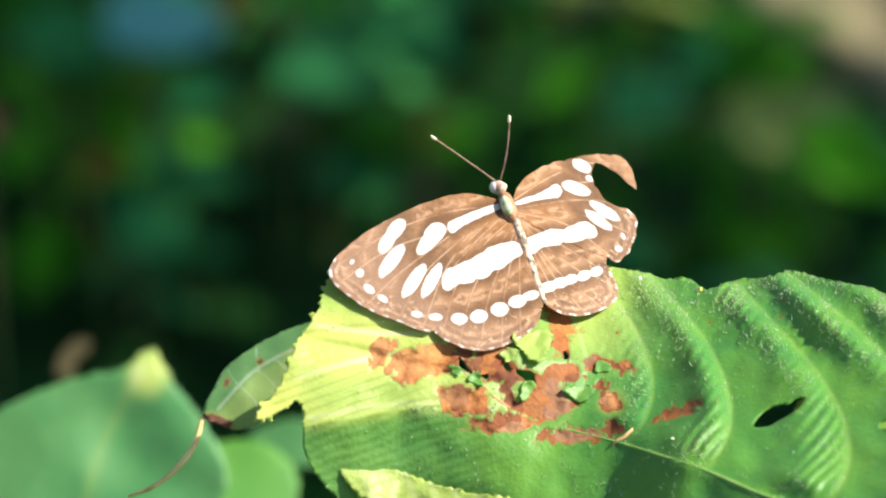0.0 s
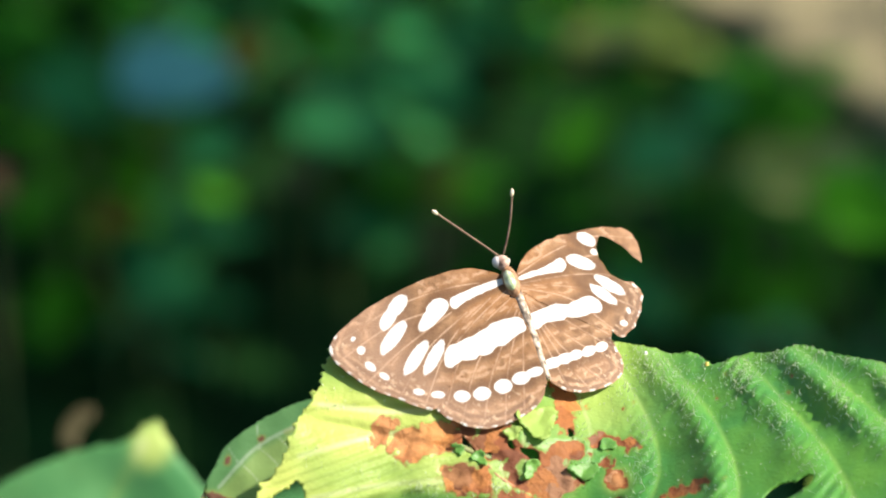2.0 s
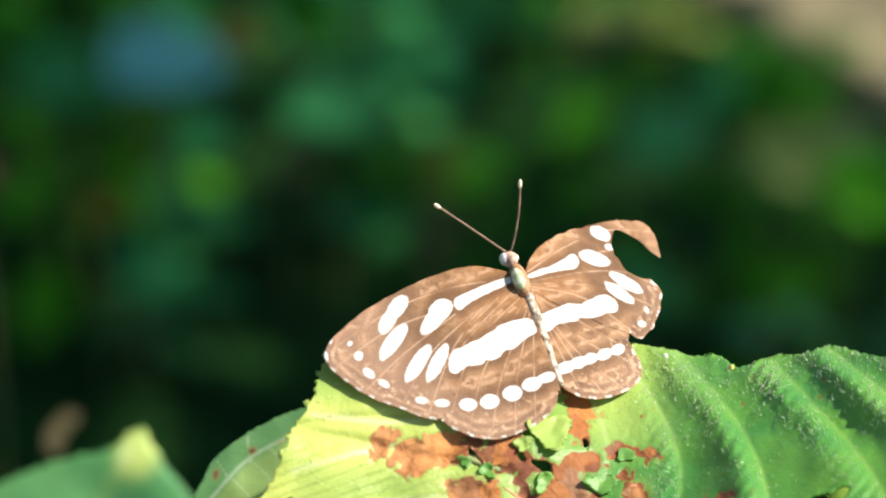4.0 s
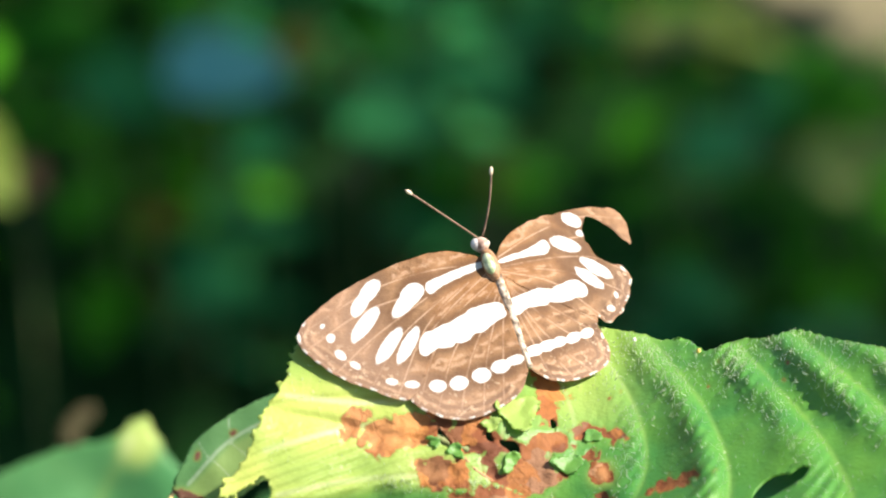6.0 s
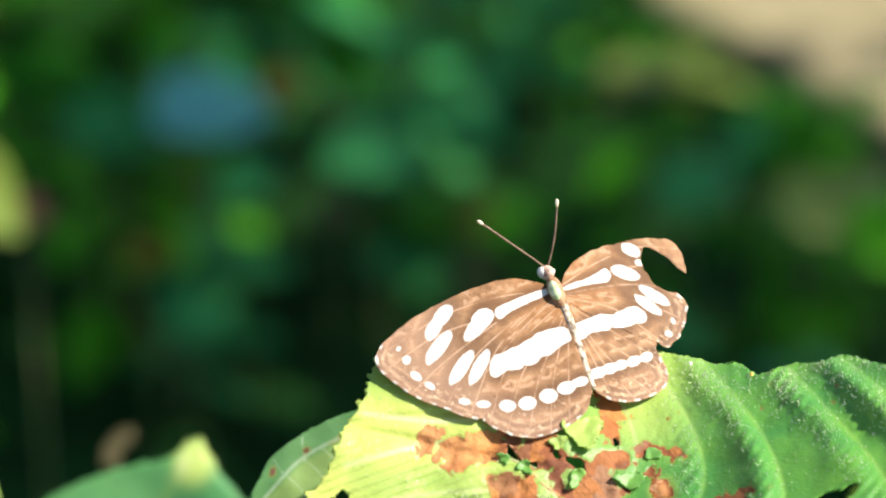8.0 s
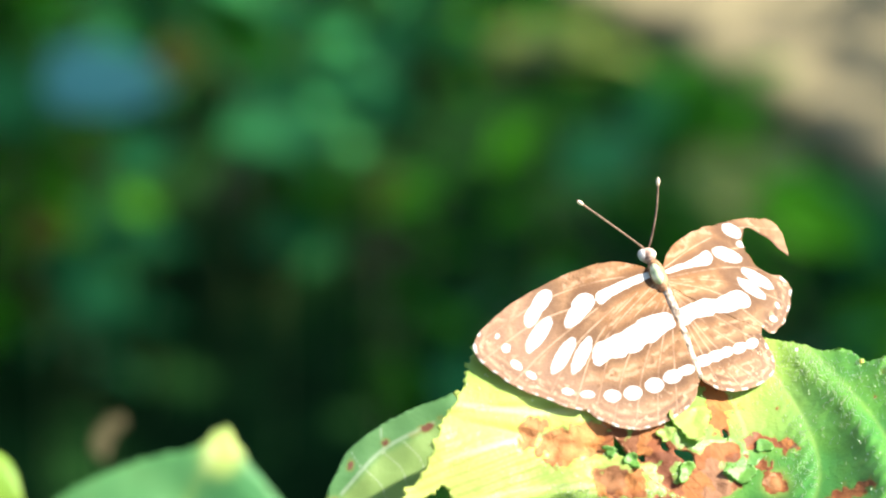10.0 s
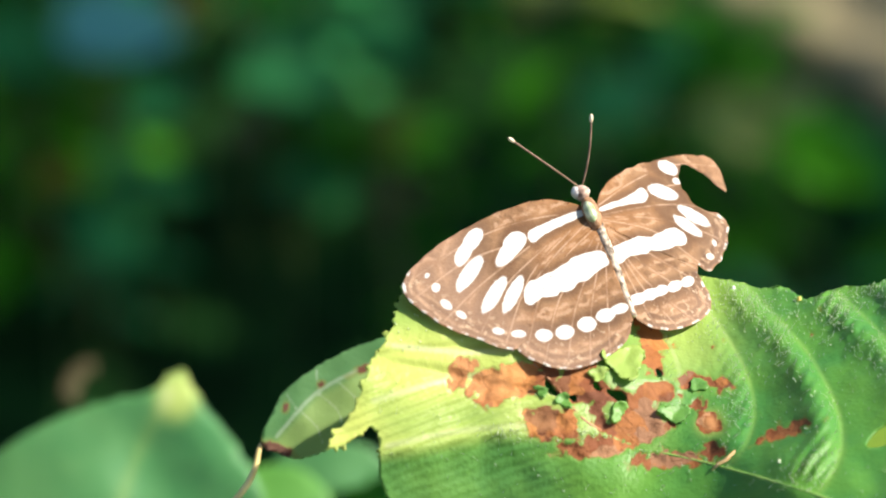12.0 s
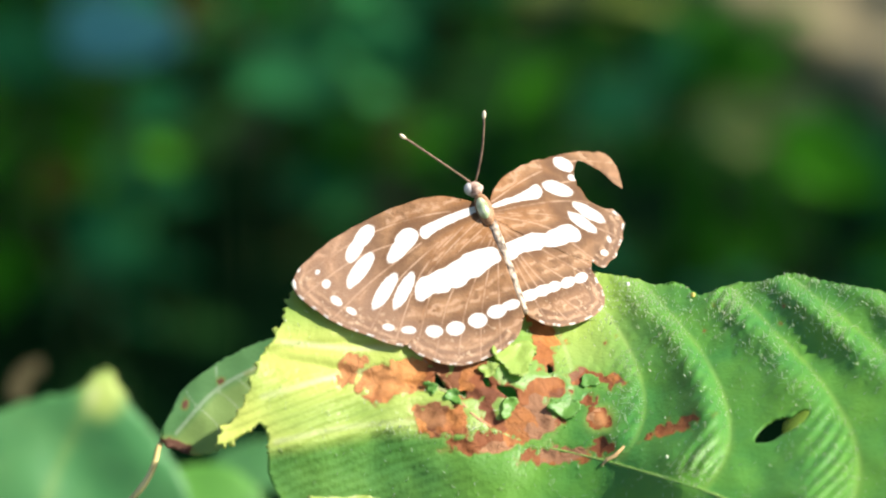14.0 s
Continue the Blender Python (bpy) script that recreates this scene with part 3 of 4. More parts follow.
# ---- the butterfly ----
FORE_L = [(0.0, 0.7), (-3.4, 1.8), (-6.3, 2.4), (-9.7, 2.0), (-13.4, 0.8), (-17.6, -1.1), (-21.8, -3.4), (-25.2, -5.9), (-27.6, -8.3),
    (-28.6, -10.3), (-28.1, -11.9), (-26.5, -13.6), (-24.2, -15.3), (-21.2, -17.0), (-17.6, -18.3), (-14.3, -19.6), (-11.6, -19.8), (-9.7, -17.2),
    (-8.0, -11.8), (-3.4, -5.0), (0.3, -1.3)]
HIND_L = [(0.5, -1.0), (-2.9, -3.8), (-8.0, -8.4), (-10.8, -15.1), (-11.8, -19.0), (-10.2, -21.0), (-8.0, -22.0), (-5.5, -22.8), (-2.7, -22.8),
    (0.2, -21.9), (3.2, -20.2), (4.9, -18.5), (5.7, -16.1), (5.5, -14.4), (3.9, -10.5), (2.0, -5.0)]
FORE_R = [(0.5, 1.3), (1.0, 3.3), (2.7, 5.4), (5.2, 6.9), (8.4, 7.9), (11.8, 8.7), (15.1, 8.9), (17.3, 8.5), (18.7, 7.1), (19.6, 5.0), (19.9, 3.4),
    (18.6, 4.4), (17.2, 5.5), (15.6, 6.6), (14.3, 7.4), (13.3, 7.5), (12.9, 6.4), (12.9, 5.2), (13.4, 3.9), (14.1, 2.9), (15.1, 1.5), (16.5, 0.8),
    (18.1, 0.4), (19.5, -0.5), (20.2, -1.8), (20.1, -3.9), (19.5, -5.9), (18.6, -7.4), (17.2, -8.3), (15.5, -7.6), (10.1, -5.7), (5.0, -3.4), (1.2, -1.0)]
HIND_R = [(1.0, -0.7), (5.0, -2.1), (10.1, -4.2), (15.0, -6.9), (15.6, -8.6), (16.6, -10.4), (17.6, -12.6), (17.3, -14.3), (16.0, -15.6),
    (13.9, -16.6), (11.6, -17.1), (9.2, -16.9), (7.2, -16.0), (5.9, -14.8), (4.7, -11.8), (2.5, -5.0)]
BAND_L = [(-10.4, -11.1), (-9.7, -9.8), (-8.6, -9.6), (-8.1, -9.2), (-6.9, -8.6), (-6.2, -8.4), (-4.9, -7.5), (-3.8, -6.9), (-3.2, -6.3), (-1.1, -5.6), (1.2, -5.3), (2.0, -6.3), (2.2, -7.3),
    (0.6, -8.3), (-0.4, -9.2), (-1.1, -9.7), (-2.4, -10.0), (-3.0, -10.9), (-4.2, -11.4), (-5.0, -11.3), (-5.6, -11.9), (-6.9, -12.2), (-7.6, -12.1), (-8.3, -12.6), (-9.4, -13.3), (-10.3, -12.9)]
STREAK_L = [(-9.8, -3.2), (-9.6, -2.3), (-8.0, -1.5), (-4.2, 0.1), (-0.8, 1.0), (0.1, 0.7), (-2.1, -0.3), (-5.5, -1.9), (-7.6, -3.0), (-9.0, -4.1)]
BAND_R = [(2.5, -5.7), (3.0, -4.7), (4.9, -3.9), (5.6, -3.6), (6.7, -3.2), (8.6, -3.3), (9.2, -2.9), (10.2, -2.5), (11.9, -1.9), (13.3, -2.5), (14.0, -3.6), (13.7, -4.4),
    (12.2, -4.6), (11.8, -4.8), (10.1, -5.3), (8.6, -5.3), (8.0, -5.7), (6.7, -5.9), (5.2, -6.2), (4.6, -6.7), (3.9, -7.2), (3.0, -6.8)]
STREAK_R = [(0.5, 0.7), (1.7, 1.5), (3.8, 2.2), (6.0, 3.3), (7.2, 4.1), (8.2, 3.1), (7.7, 2.0), (6.0, 1.7), (3.8, 1.3), (1.7, 0.7)]
SPOTS_L = [(-12.5, -5.1, 3.1, 1.2, 50), (-11.8, -4.0, 1.9, 1.45, 40), (-19.4, -5.6, 2.2, 1.05, 61), (-18.1, -3.6, 2.1, 1.15, 53), (-18.6, -8.6, 3.2, 1.12, 55),
    (-14.95, -11.8, 3.2, 1.05, 58), (-12.1, -11.7, 3.0, 1.0, 63), (-23.6, -10.7, 0.67, 0.67, 0), (-22.1, -13.2, 0.98, 0.59, -40),
    (-19.9, -14.7, 0.87, 0.46, -35), (-14.3, -17.2, 0.98, 0.5, -10), (-11.3, -17.6, 1.1, 0.55, -4), (-7.5, -17.8, 1.31, 0.92, -7),
    (-4.4, -17.4, 1.39, 1.09, 5), (-1.1, -16.2, 1.44, 1.13, 7), (1.7, -14.9, 1.45, 1.01, 10), (3.8, -13.9, 1.29, 0.76, 13),
    (-28.5, -10.5, 0.97, 0.34, -72), (-24.9, -8.9, 0.34, 0.42, -30)]
SPOTS_R = [(10.4, 3.4, 2.4, 0.95, -20), (11.2, 7.0, 1.64, 0.88, -29), (12.5, 5.0, 0.64, 0.42, -23), (15.1, -0.2, 2.7, 0.8, -31),
    (14.1, -1.65, 2.55, 0.74, -35), (6.6, -12.5, 1.47, 0.84, 20), (8.4, -11.8, 1.37, 0.84, 18), (10.1, -11.2, 1.08, 0.8, 21),
    (12.1, -10.6, 1.13, 0.8, 27), (14.1, -9.9, 1.03, 0.76, 27), (17.4, -6.2, 0.61, 0.42, -16), (18.1, -4.2, 0.53, 0.29, -61)]


def wing(name, line, slope, spots, bands, ribs, parent, label, lift=0.0, camber=0.0, curl=None, outer=(0, 1)):
    """One wing: a thin plate on its own plane, slightly cambered, with its pattern as fields on it."""
    raw = smooth(line, 4)
    # worn, finely scalloped edge
    raw = smooth(raw + (0.30 if curl else 0.16) * np.stack([ruffle(raw[:, 0], raw[:, 1], 0.9, 41), ruffle(raw[:, 0], raw[:, 1], 0.9, 43)], 1), 2)
    ax, ay = slope

    def depth(x, y):
        r = np.hypot(x, y)
        w = ax * x + ay * y - lift - camber * np.sin(np.clip(r / 30, 0, 1) * np.pi) + 0.12 * ruffle(x, y, 4, 11)
        return w + curl(x, y) if curl else w

    def white(x, y):
        d = np.full(len(x), 9.0)
        for s in spots:
            d = np.minimum(d, oval(x, y, *s))
        for b in bands:
            d = np.minimum(d, distance(x, y, smooth(b, 3)))
        return d

    def vein(x, y):
        d = np.full(len(x), 9.0)
        for r in ribs:
            d = np.minimum(d, distance(x, y, smooth(r, 5, False), False))
        return d

    run = np.concatenate([[0], np.cumsum(np.hypot(*np.diff(raw, axis=0).T))])
    first, last = run[outer[0] * 8], run[outer[1] * 8]

    def fringe(x, y):
        at = distance(x, y, raw, True, True)[1]
        return ((at > first) & (at < last)).astype(float)

    fields = {"white": white, "vein": vein, "edge": lambda x, y: -distance(x, y, raw), "ring": lambda x, y: distance(x, y, raw, True, True)[1], "fringe": fringe, "root": lambda x, y: np.hypot(x, y)}
    me = sheet(name, raw, depth, 0.22, fields)
    return thicken(link(name, me, WING, parent, label), 0.07)


def butterfly():
    b = thing("butterfly", HEART, "brown butterfly with white bands, torn wing, resting on a leaf", "butterfly")
    left, right = (0.32, 0.689), (0.76, 0.771)
    wing("forewing", FORE_L, left, SPOTS_L, [STREAK_L, BAND_L],
         [[(-0.5, 0.4), (-9, -0.5), (-18, -3.6), (-26.5, -9)], [(-10, -3.6), (-19, -6.8), (-27, -12.4)], [(-9.6, -4.6), (-17, -10.4), (-22.5, -15.8)],
          [(-7, -4.5), (-13.2, -10.5), (-17, -17.6)], [(-3.5, -2.3), (-9.5, -9), (-13.2, -19)], [(-0.5, -0.6), (-6, -6.2), (-11, -12.5)]],
         b, "brown forewing with white spots", 0.2, 0.5, None, (8, 16))
    wing("hindwing", HIND_L, left, SPOTS_L, [BAND_L],
         [[(0, -2), (-7, -9.5), (-10.2, -20.4)], [(0.3, -3), (-5.2, -12.5), (-7.4, -22)], [(0.8, -4), (-2.8, -14), (-4, -22.6)],
          [(1.2, -4.5), (-0.4, -14), (-0.6, -22)], [(1.8, -5), (2, -13), (2.4, -20.5)], [(-1.5, -2.5), (-9.3, -11.5), (-11.3, -18.6)]],
         b, "brown hindwing with a white band", 0.0, 0.4, None, (4, 11))
    wing("forewing", FORE_R, right, SPOTS_R, [STREAK_R, BAND_R],
         [[(0.8, 1.5), (6, 5), (12, 7.4), (18.5, 7.2)], [(1, 0.8), (8, 3.6), (13, 4.6)], [(1, 0), (9, 1.4), (15, 1.3), (20, -1)],
          [(1, -0.2), (10, -0.6), (18, -3.2), (19.9, -5)], [(1.2, -0.6), (9, -2.4), (16.5, -7.6)]],
         b, "brown forewing with a torn, curled tip", 0.05, 0.35, lambda x, y: 0.10 * np.clip(x - 13, 0, 9) ** 1.6 * ease(y, 2, 6), (22, 29))
    wing("hindwing", HIND_R, right, SPOTS_R, [BAND_R],
         [[(2, -2), (8, -5.5), (16.4, -10.5)], [(2.2, -2.5), (8.5, -8), (17.3, -13.4)], [(2.4, -3), (8, -10), (15.4, -16)],
          [(2.8, -4), (7.5, -11), (12.6, -16.8)], [(3, -5), (6.4, -11.5), (9.4, -16.8)], [(1.6, -1.4), (9, -4.4), (15.2, -8)]],
         b, "brown hindwing with a white band", 0.0, 0.35, None, (4, 12))

    def on(x, y, lift=0.0):
        """A place along the body's axis."""
        return Vector(spread(x, y, -0.168 * x + 0.435 * y - lift))

    axis = (on(-3.6, 9.3) - on(3.6, -9.3)).normalized()
    part("thorax", ball(bmesh.new(), on(-0.3, 0.3, 0.6), axis, 0.0028, 0.0013, 0.0013), FUR, b, "brown furry thorax")
    part("collar", ball(bmesh.new(), on(-0.5, 0.5, 1.55), axis, 0.0018, 0.0009, 0.0009), SHEEN, b, "greenish iridescent sheen on the thorax")
    part("abdomen", tube(bmesh.new(), [on(0.6 + 0.354 * i, -1.2 - 0.93 * i, -0.15) for i in range(16)],
                         [0.00072 + 0.00012 * math.sin(2.6 * i) * (i % 2) + (0.0001 if 3 < i < 10 else 0) - 0.00004 * max(0, i - 9) for i in range(16)], 12),
         simple("abdomen_scales", (0.07, 0.04, 0.02), (0.72, 0.58, 0.44), 950, 0.55, 0.0002), b, "slim brown abdomen with whitish rings")
    head = part("head", ball(bmesh.new(), on(-1.8, 3.3, 0.9), axis, 0.0012, 0.0012, 0.0012), BODY, b, "brown head")
    part("eye", ball(bmesh.new(), on(-2.5, 3.35, 1.2), axis, 0.00100, 0.00085, 0.00095), EYE, head, "pale shining eye")
    part("eye", ball(bmesh.new(), on(-0.9, 3.6, 0.7), axis, 0.0005, 0.00042, 0.0005), EYE, head, "pale shining eye")
    for (x0, y0), (x1, y1), w1, bow in (((-2.4, 4.4), (-12.8, 11.6), -8.0, 0.5), ((-1.6, 4.6), (-0.3, 14.9), 0.4, 0.35)):
        pts, radii = [], []
        w0 = -0.168 * x0 + 0.435 * y0 - 0.9
        for i in range(15):
            t = i / 14
            pts.append(spread(x0 + (x1 - x0) * t + bow * math.sin(math.pi * t), y0 + (y1 - y0) * t - 0.3 * math.sin(math.pi * t), w0 + (w1 - w0) * t))
            radii.append(0.00016)
        rod = part("antenna", tube(bmesh.new(), pts, radii, 8), ANTENNA, b, "thin brown antenna")
        d = Vector(pts[-1]) - Vector(pts[-3])
        part("antenna_club", ball(bmesh.new(), Vector(pts[-1]) - 0.3 * d, d, 0.0007, 0.0003), CLUB, rod, "cream antenna tip")
    for x, y, ex, ey in ((-0.6, 0.5, -6.5, -10.5), (0.6, -0.5, -2.5, -14), (0.4, 0.8, 8.5, -10.2), (0.8, -0.8, 7.5, -12.5)):
        a, e = on(x, y, -1.0), Vector(spread(ex, ey, float(leaf_depth(np.array([ex]), np.array([ey]))[0]) - 0.1))
        knee = (a + e) / 2 + AWAY * 0.0006
        part("leg", tube(bmesh.new(), [a, knee, e - 0.15 * (e - knee), e], [0.00025, 0.0002, 0.00014, 0.0001], 6), LEG, b, "slender pale leg")
    return b


cam.data.dof.focus_object = butterfly()

# ---- the leaf tip that hangs behind, on its withered stalk ----
UNDER = [(-49.4, -33.8), (-47.7, -29.8), (-46.4, -27.0), (-43.7, -24.5), (-40.3, -22.3), (-36.5, -20.3), (-32.8, -19.0), (-28.6, -17.6),
    (-25.2, -20.2), (-26.9, -26.9), (-33.6, -30.7), (-37.0, -33.2), (-40.3, -35.3), (-43.7, -36.3), (-46.6, -35.4)]


def hanging_leaf():
    leaf = thing("hanging_leaf", HEART, "drooping grey-green leaf with a dark dried tip", "leaf")

    def depth(x, y):
        v = 0.83 * (y + 27.5) - 0.55 * (x + 40)
        return 33 + 0.25 * (x + 40) + 0.015 * v**2 + 0.2 * v + 0.8 * ruffle(x, y, 6, 21)

    def dead(x, y):
        d = np.minimum(oval(x, y, -47.2, -34.9, 3.2, 1.0, -22), oval(x, y, -40.3, -25.2, 0.5, 0.35, 40))
        d = np.minimum(d, np.minimum(oval(x, y, -45.6, -28.4, 0.35, 0.6, 0), oval(x, y, -34.4, -23.0, 1.6, 0.4, 30)))
        return d + 0.4 * ruffle(x, y, 1.5, 23)

    ribs = [[(-47, -33), (-41, -26.5), (-33, -22.2)], [(-43.7, -29), (-41, -31.6), (-40.2, -34)], [(-41, -26.5), (-38, -29), (-37, -32)], [(-38, -24.8), (-35.5, -27), (-34.5, -29)], [(-44, -29), (-45, -27.5), (-45.4, -26.8)], [(-40.5, -26.2), (-41, -24), (-41, -23)]]

    def vein(x, y):
        d = np.full(len(x), 9.0)
        for i, r in enumerate(ribs):
            d = np.minimum(d, distance(x, y, smooth(r, 4, False), False) * (1.6 if i == 0 else 2.8))
        return d

    me = sheet("blade", serrate(smooth(UNDER, 3), 1.8, 0.2, 9), depth, 0.4, {"dead": dead, "vein": vein, "yellow": lambda x, y: 0.28 * ease(np.interp(x, (-47, -41, -33, -25), (-33, -26.5, -22.2, -18)) - y, -0.4, 1.5)})
    thicken(link("blade", me, PALE_BLADE, leaf), 0.28)
    line = smooth([(-48.6, -33.2), (-49.6, -35.0), (-50.2, -37.6), (-51.6, -40.4), (-54.2, -43.4), (-57.6, -45.9), (-61, -47.2)], 5, False)
    pts = spread(line[:, 0], line[:, 1], np.linspace(33, 22, len(line)))
    part("stalk", tube(bmesh.new(), pts, np.interp(range(len(line)), [0, 6, 16, len(line) - 1], [0.00036, 0.00042, 0.00056, 0.00022])), WITHERED, leaf, "withered yellow-brown stalk")
    back = [spread(x, y, w) for x, y, w in ((-29, -20.5, 36), (-10, -26, 40), (25, -40, 44), (60, -52, 36), (74, -60, 22))]
    part("leaf_stalk", tube(bmesh.new(), smooth(back, 5, False), np.linspace(0.0005, 0.0009, 21)), STEM, leaf, "thin green leaf stalk")
    return leaf


hanging_leaf()


MIDDLING = leaf_material("green_blade", (0.12, 0.35, 0.055), (0.085, 0.29, 0.055), 0.4)
YOUNG = leaf_material("young_blade", (0.32, 0.48, 0.05), (0.20, 0.40, 0.05), 0.4)


# ---- the leaf's own plant: a bent twig up to the blade ----
def twig():
    t = thing("twig", (0.11, -0.03, 0.0), "thin green twig bearing the large leaf", "twig")
    top = spot(80, -57, float(leaf_depth(np.array([80.0]), np.array([-57.0]))[0]) - 0.25)
    base = Vector((0.11, -0.03, 0.0))
    pts = smooth([base, (0.125, -0.035, 0.45), (0.13, -0.05, 0.80), tuple(top)], 8, False)
    pts = [Vector(p) - base for p in pts]
    part("stalk", tube(bmesh.new(), pts, np.linspace(0.004, 0.0011, len(pts)), 10), STEM, t)
    # a lower leaf, seen through the holes of the upper one
    def depth(x, y):
        return 400 + 0.6 * (y + 38) + 1.5 * ruffle(x, y, 9, 31)
    line = smooth([(42, -45), (40, -36), (42, -30), (50, -26.5), (58, -29), (64, -38), (68, -48), (60, -56), (48, -54)], 4)
    me = sheet("lower_leaf", serrate(line, 2, 0.4), depth, 0.8, {"dead": lambda x, y: x * 0 + 9.0, "vein": lambda x, y: np.abs(y + 0.8 * x - 2), "yellow": lambda x, y: x * 0}, (), Vector(base) - HEART)
    thicken(link("lower_leaf", me, YOUNG, t, "lower green leaf"), 0.3)
    pts = [Vector(p) for p in (spot(60, -54, 400) - base, spot(66, -70, 300) - base, Vector((0.014, -0.005, 0.4)))]
    part("leaf_stalk", tube(bmesh.new(), pts, [0.0006, 0.0009, 0.0012], 6), STEM, t)


twig()


# ---- the out-of-focus leaves lower down at the left ----
def low_plant():
    base = Vector((-0.13, 0.24, 0.0))
    p = thing("broad_leaved_plant", base, "broad-leaved green plant with a yellowing leaf tip", "plant")
    rel = base - HEART

    def leaf(name, line, w0, ax, ay, label, mat=FAR_BLADE, rib=None, pale=None):
        line = smooth(line, 4)
        c = line.mean(0)

        def depth(x, y):
            return w0 + ax * (x - c[0]) + ay * (y - c[1]) + 2.0 * ruffle(x, y, 12, w0)

        me = sheet(name, serrate(line, 2.6, 0.5), depth, 0.9, {"dead": lambda x, y: x * 0 + 9.0, "yellow": (lambda x, y: 0.65 * ease(-oval(x, y, *pale), -1.6, 1.6)) if pale else (lambda x, y: x * 0), "vein": (lambda x, y: distance(x, y, smooth(rib, 4, False), False) * 0.5) if rib else (lambda x, y: x * 0 + 9.0)}, (), rel)
        thicken(link(name, me, mat, p, label), 0.35)
        foot = spot(c[0], c[1] - 14, w0) - base
        part("leaf_stalk", tube(bmesh.new(), [foot, foot * 0.6 + Vector((0, 0, 0.12)), Vector((0, 0, 0.3))], [0.0008, 0.0012, 0.0018], 6), STEM, p)

    leaf("broad_leaf", [(-99, -45), (-91, -38.5), (-82, -32.6), (-72, -28.6), (-64.5, -27.0), (-62.2, -25.0), (-60.2, -24.0), (-58.4, -26.2), (-56.6, -29.4), (-53.5, -33), (-49.5, -39), (-48, -46), (-56, -53), (-74, -57), (-92, -54), (-100, -46)], 215, 0.05, 0.35,
         "broad blue-green leaf with a yellowing tip", FAR_BLADE, [(-62, -27), (-68, -40), (-72, -56)], pale=(-60.4, -27.2, 3.9, 3.0, 70))
    leaf("broad_leaf", [(-57, -43), (-51, -38.8), (-45, -38), (-40, -40), (-37, -45), (-41, -54), (-52, -56)], 255, 0.2, 0.8, "broad yellow-green leaf", MIDDLING)
    leaf("broad_leaf", [(-46, -38), (-40, -34.6), (-33, -35), (-29, -38), (-33, -41), (-42, -42)], 320, 0.1, 0.2, "broad green leaf", FAR_BLADE)
    leaf("broad_leaf", [(-104, -30), (-98, -27), (-93, -29), (-91, -36), (-93, -44), (-100, -47), (-108, -42)], 200, 0.1, 0.5, "yellow-green leaf", YOUNG)
    leaf("curled_leaf", [(-76.5, -28.5), (-76.2, -25), (-74.6, -23.2), (-72, -23), (-72.4, -24.4), (-74.2, -25), (-74.6, -28.5)], 420, 0.2, 0.4, "curled dry brown leaf", WITHER)
    part("stem", tube(bmesh.new(), [(0, 0, 0), (0.004, 0.002, 0.16), (0, 0, 0.3)], [0.004, 0.0034, 0.0018], 8), STEM, p)


low_plant()

# ---- ground ----
def soil_material():
    """Bare sandy soil; under the plants a near-black green stands in for shade."""
    n = Nodes("sandy_ground")
    at = n.add("TexCoord").outputs["Object"]
    xyz = n.add("SeparateXYZ")
    n.link(at, xyz.inputs[0])
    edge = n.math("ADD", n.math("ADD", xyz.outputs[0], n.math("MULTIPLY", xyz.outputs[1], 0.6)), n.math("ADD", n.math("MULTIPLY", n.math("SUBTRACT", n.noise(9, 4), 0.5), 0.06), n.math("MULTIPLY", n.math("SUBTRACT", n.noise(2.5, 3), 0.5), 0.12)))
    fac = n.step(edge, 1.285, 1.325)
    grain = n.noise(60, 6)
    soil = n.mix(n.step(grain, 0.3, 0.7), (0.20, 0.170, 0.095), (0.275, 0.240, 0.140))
    # deep shade between the weeds, put into the ground's colour
    shade_tone = n.mix(n.step(n.noise(30, 5), 0.35, 0.65), (0.004, 0.018, 0.004), (0.012, 0.05, 0.010))
    return n.finish(n.mix(fac, shade_tone, soil), 0.9, grain, 0.004, gloss=0.03)


def ground():
    bm = bmesh.new()
    bmesh.ops.create_grid(bm, x_segments=90, y_segments=90, size=4.0)
    for v in bm.verts:
        v.co.y += 1.5
        v.co.z = 0.012 * noise.noise(v.co * 3) + 0.006 * noise.noise(v.co * 11)
        d = max(abs(v.co.x), abs(v.co.y - 1.5))
        if d > 3.95:
            v.co.z = 0
            v.co.x *= 400
            v.co.y = (v.co.y - 1.5) * 400 + 1.5
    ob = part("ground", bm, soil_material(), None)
    return tagged(ob, "pale sandy soil, coloured near-black under the plants for shade", "ground", kind="structure")


ground()


# ---- undergrowth behind ----
def leaf_mesh(name, material, width, fold, droop):
    """A small pointed leaf of unit length along +x."""
    bm = bmesh.new()
    rows = []
    for i in range(8):
        t = i / 7
        half = width * math.sin(math.pi * min(1, t * 0.93 + 0.05)) ** 0.8 * (1 - 0.25 * t)
        z = -droop * t * t
        rows.append([bm.verts.new((t, s * half, z + fold * abs(s) * half)) for s in (-1, -0.5, 0, 0.5, 1)])
    for a, b in zip(rows, rows[1:]):
        for k in range(4):
            bm.faces.new((a[k], b[k], b[k + 1], a[k + 1]))
    me = bpy.data.meshes.new(name)
    bm.to_mesh(me)
    bm.free()
    me.polygons.foreach_set("use_smooth", [True] * len(me.polygons))
    me.materials.append(material)
    return me


SHAPES = [(0.30, 0.25, 0.2), (0.38, 0.15, 0.35), (0.24, 0.4, 0.1)]
LEAVES = {m: [leaf_mesh("leaf", m, *s) for s in SHAPES] for m in (BUSH, FRESH, SLICK, BROWN, WITHER, SKY_SHEEN, OCHRE, LIME)}


def bare(x, y):
    return x + 0.6 * y > 1.262


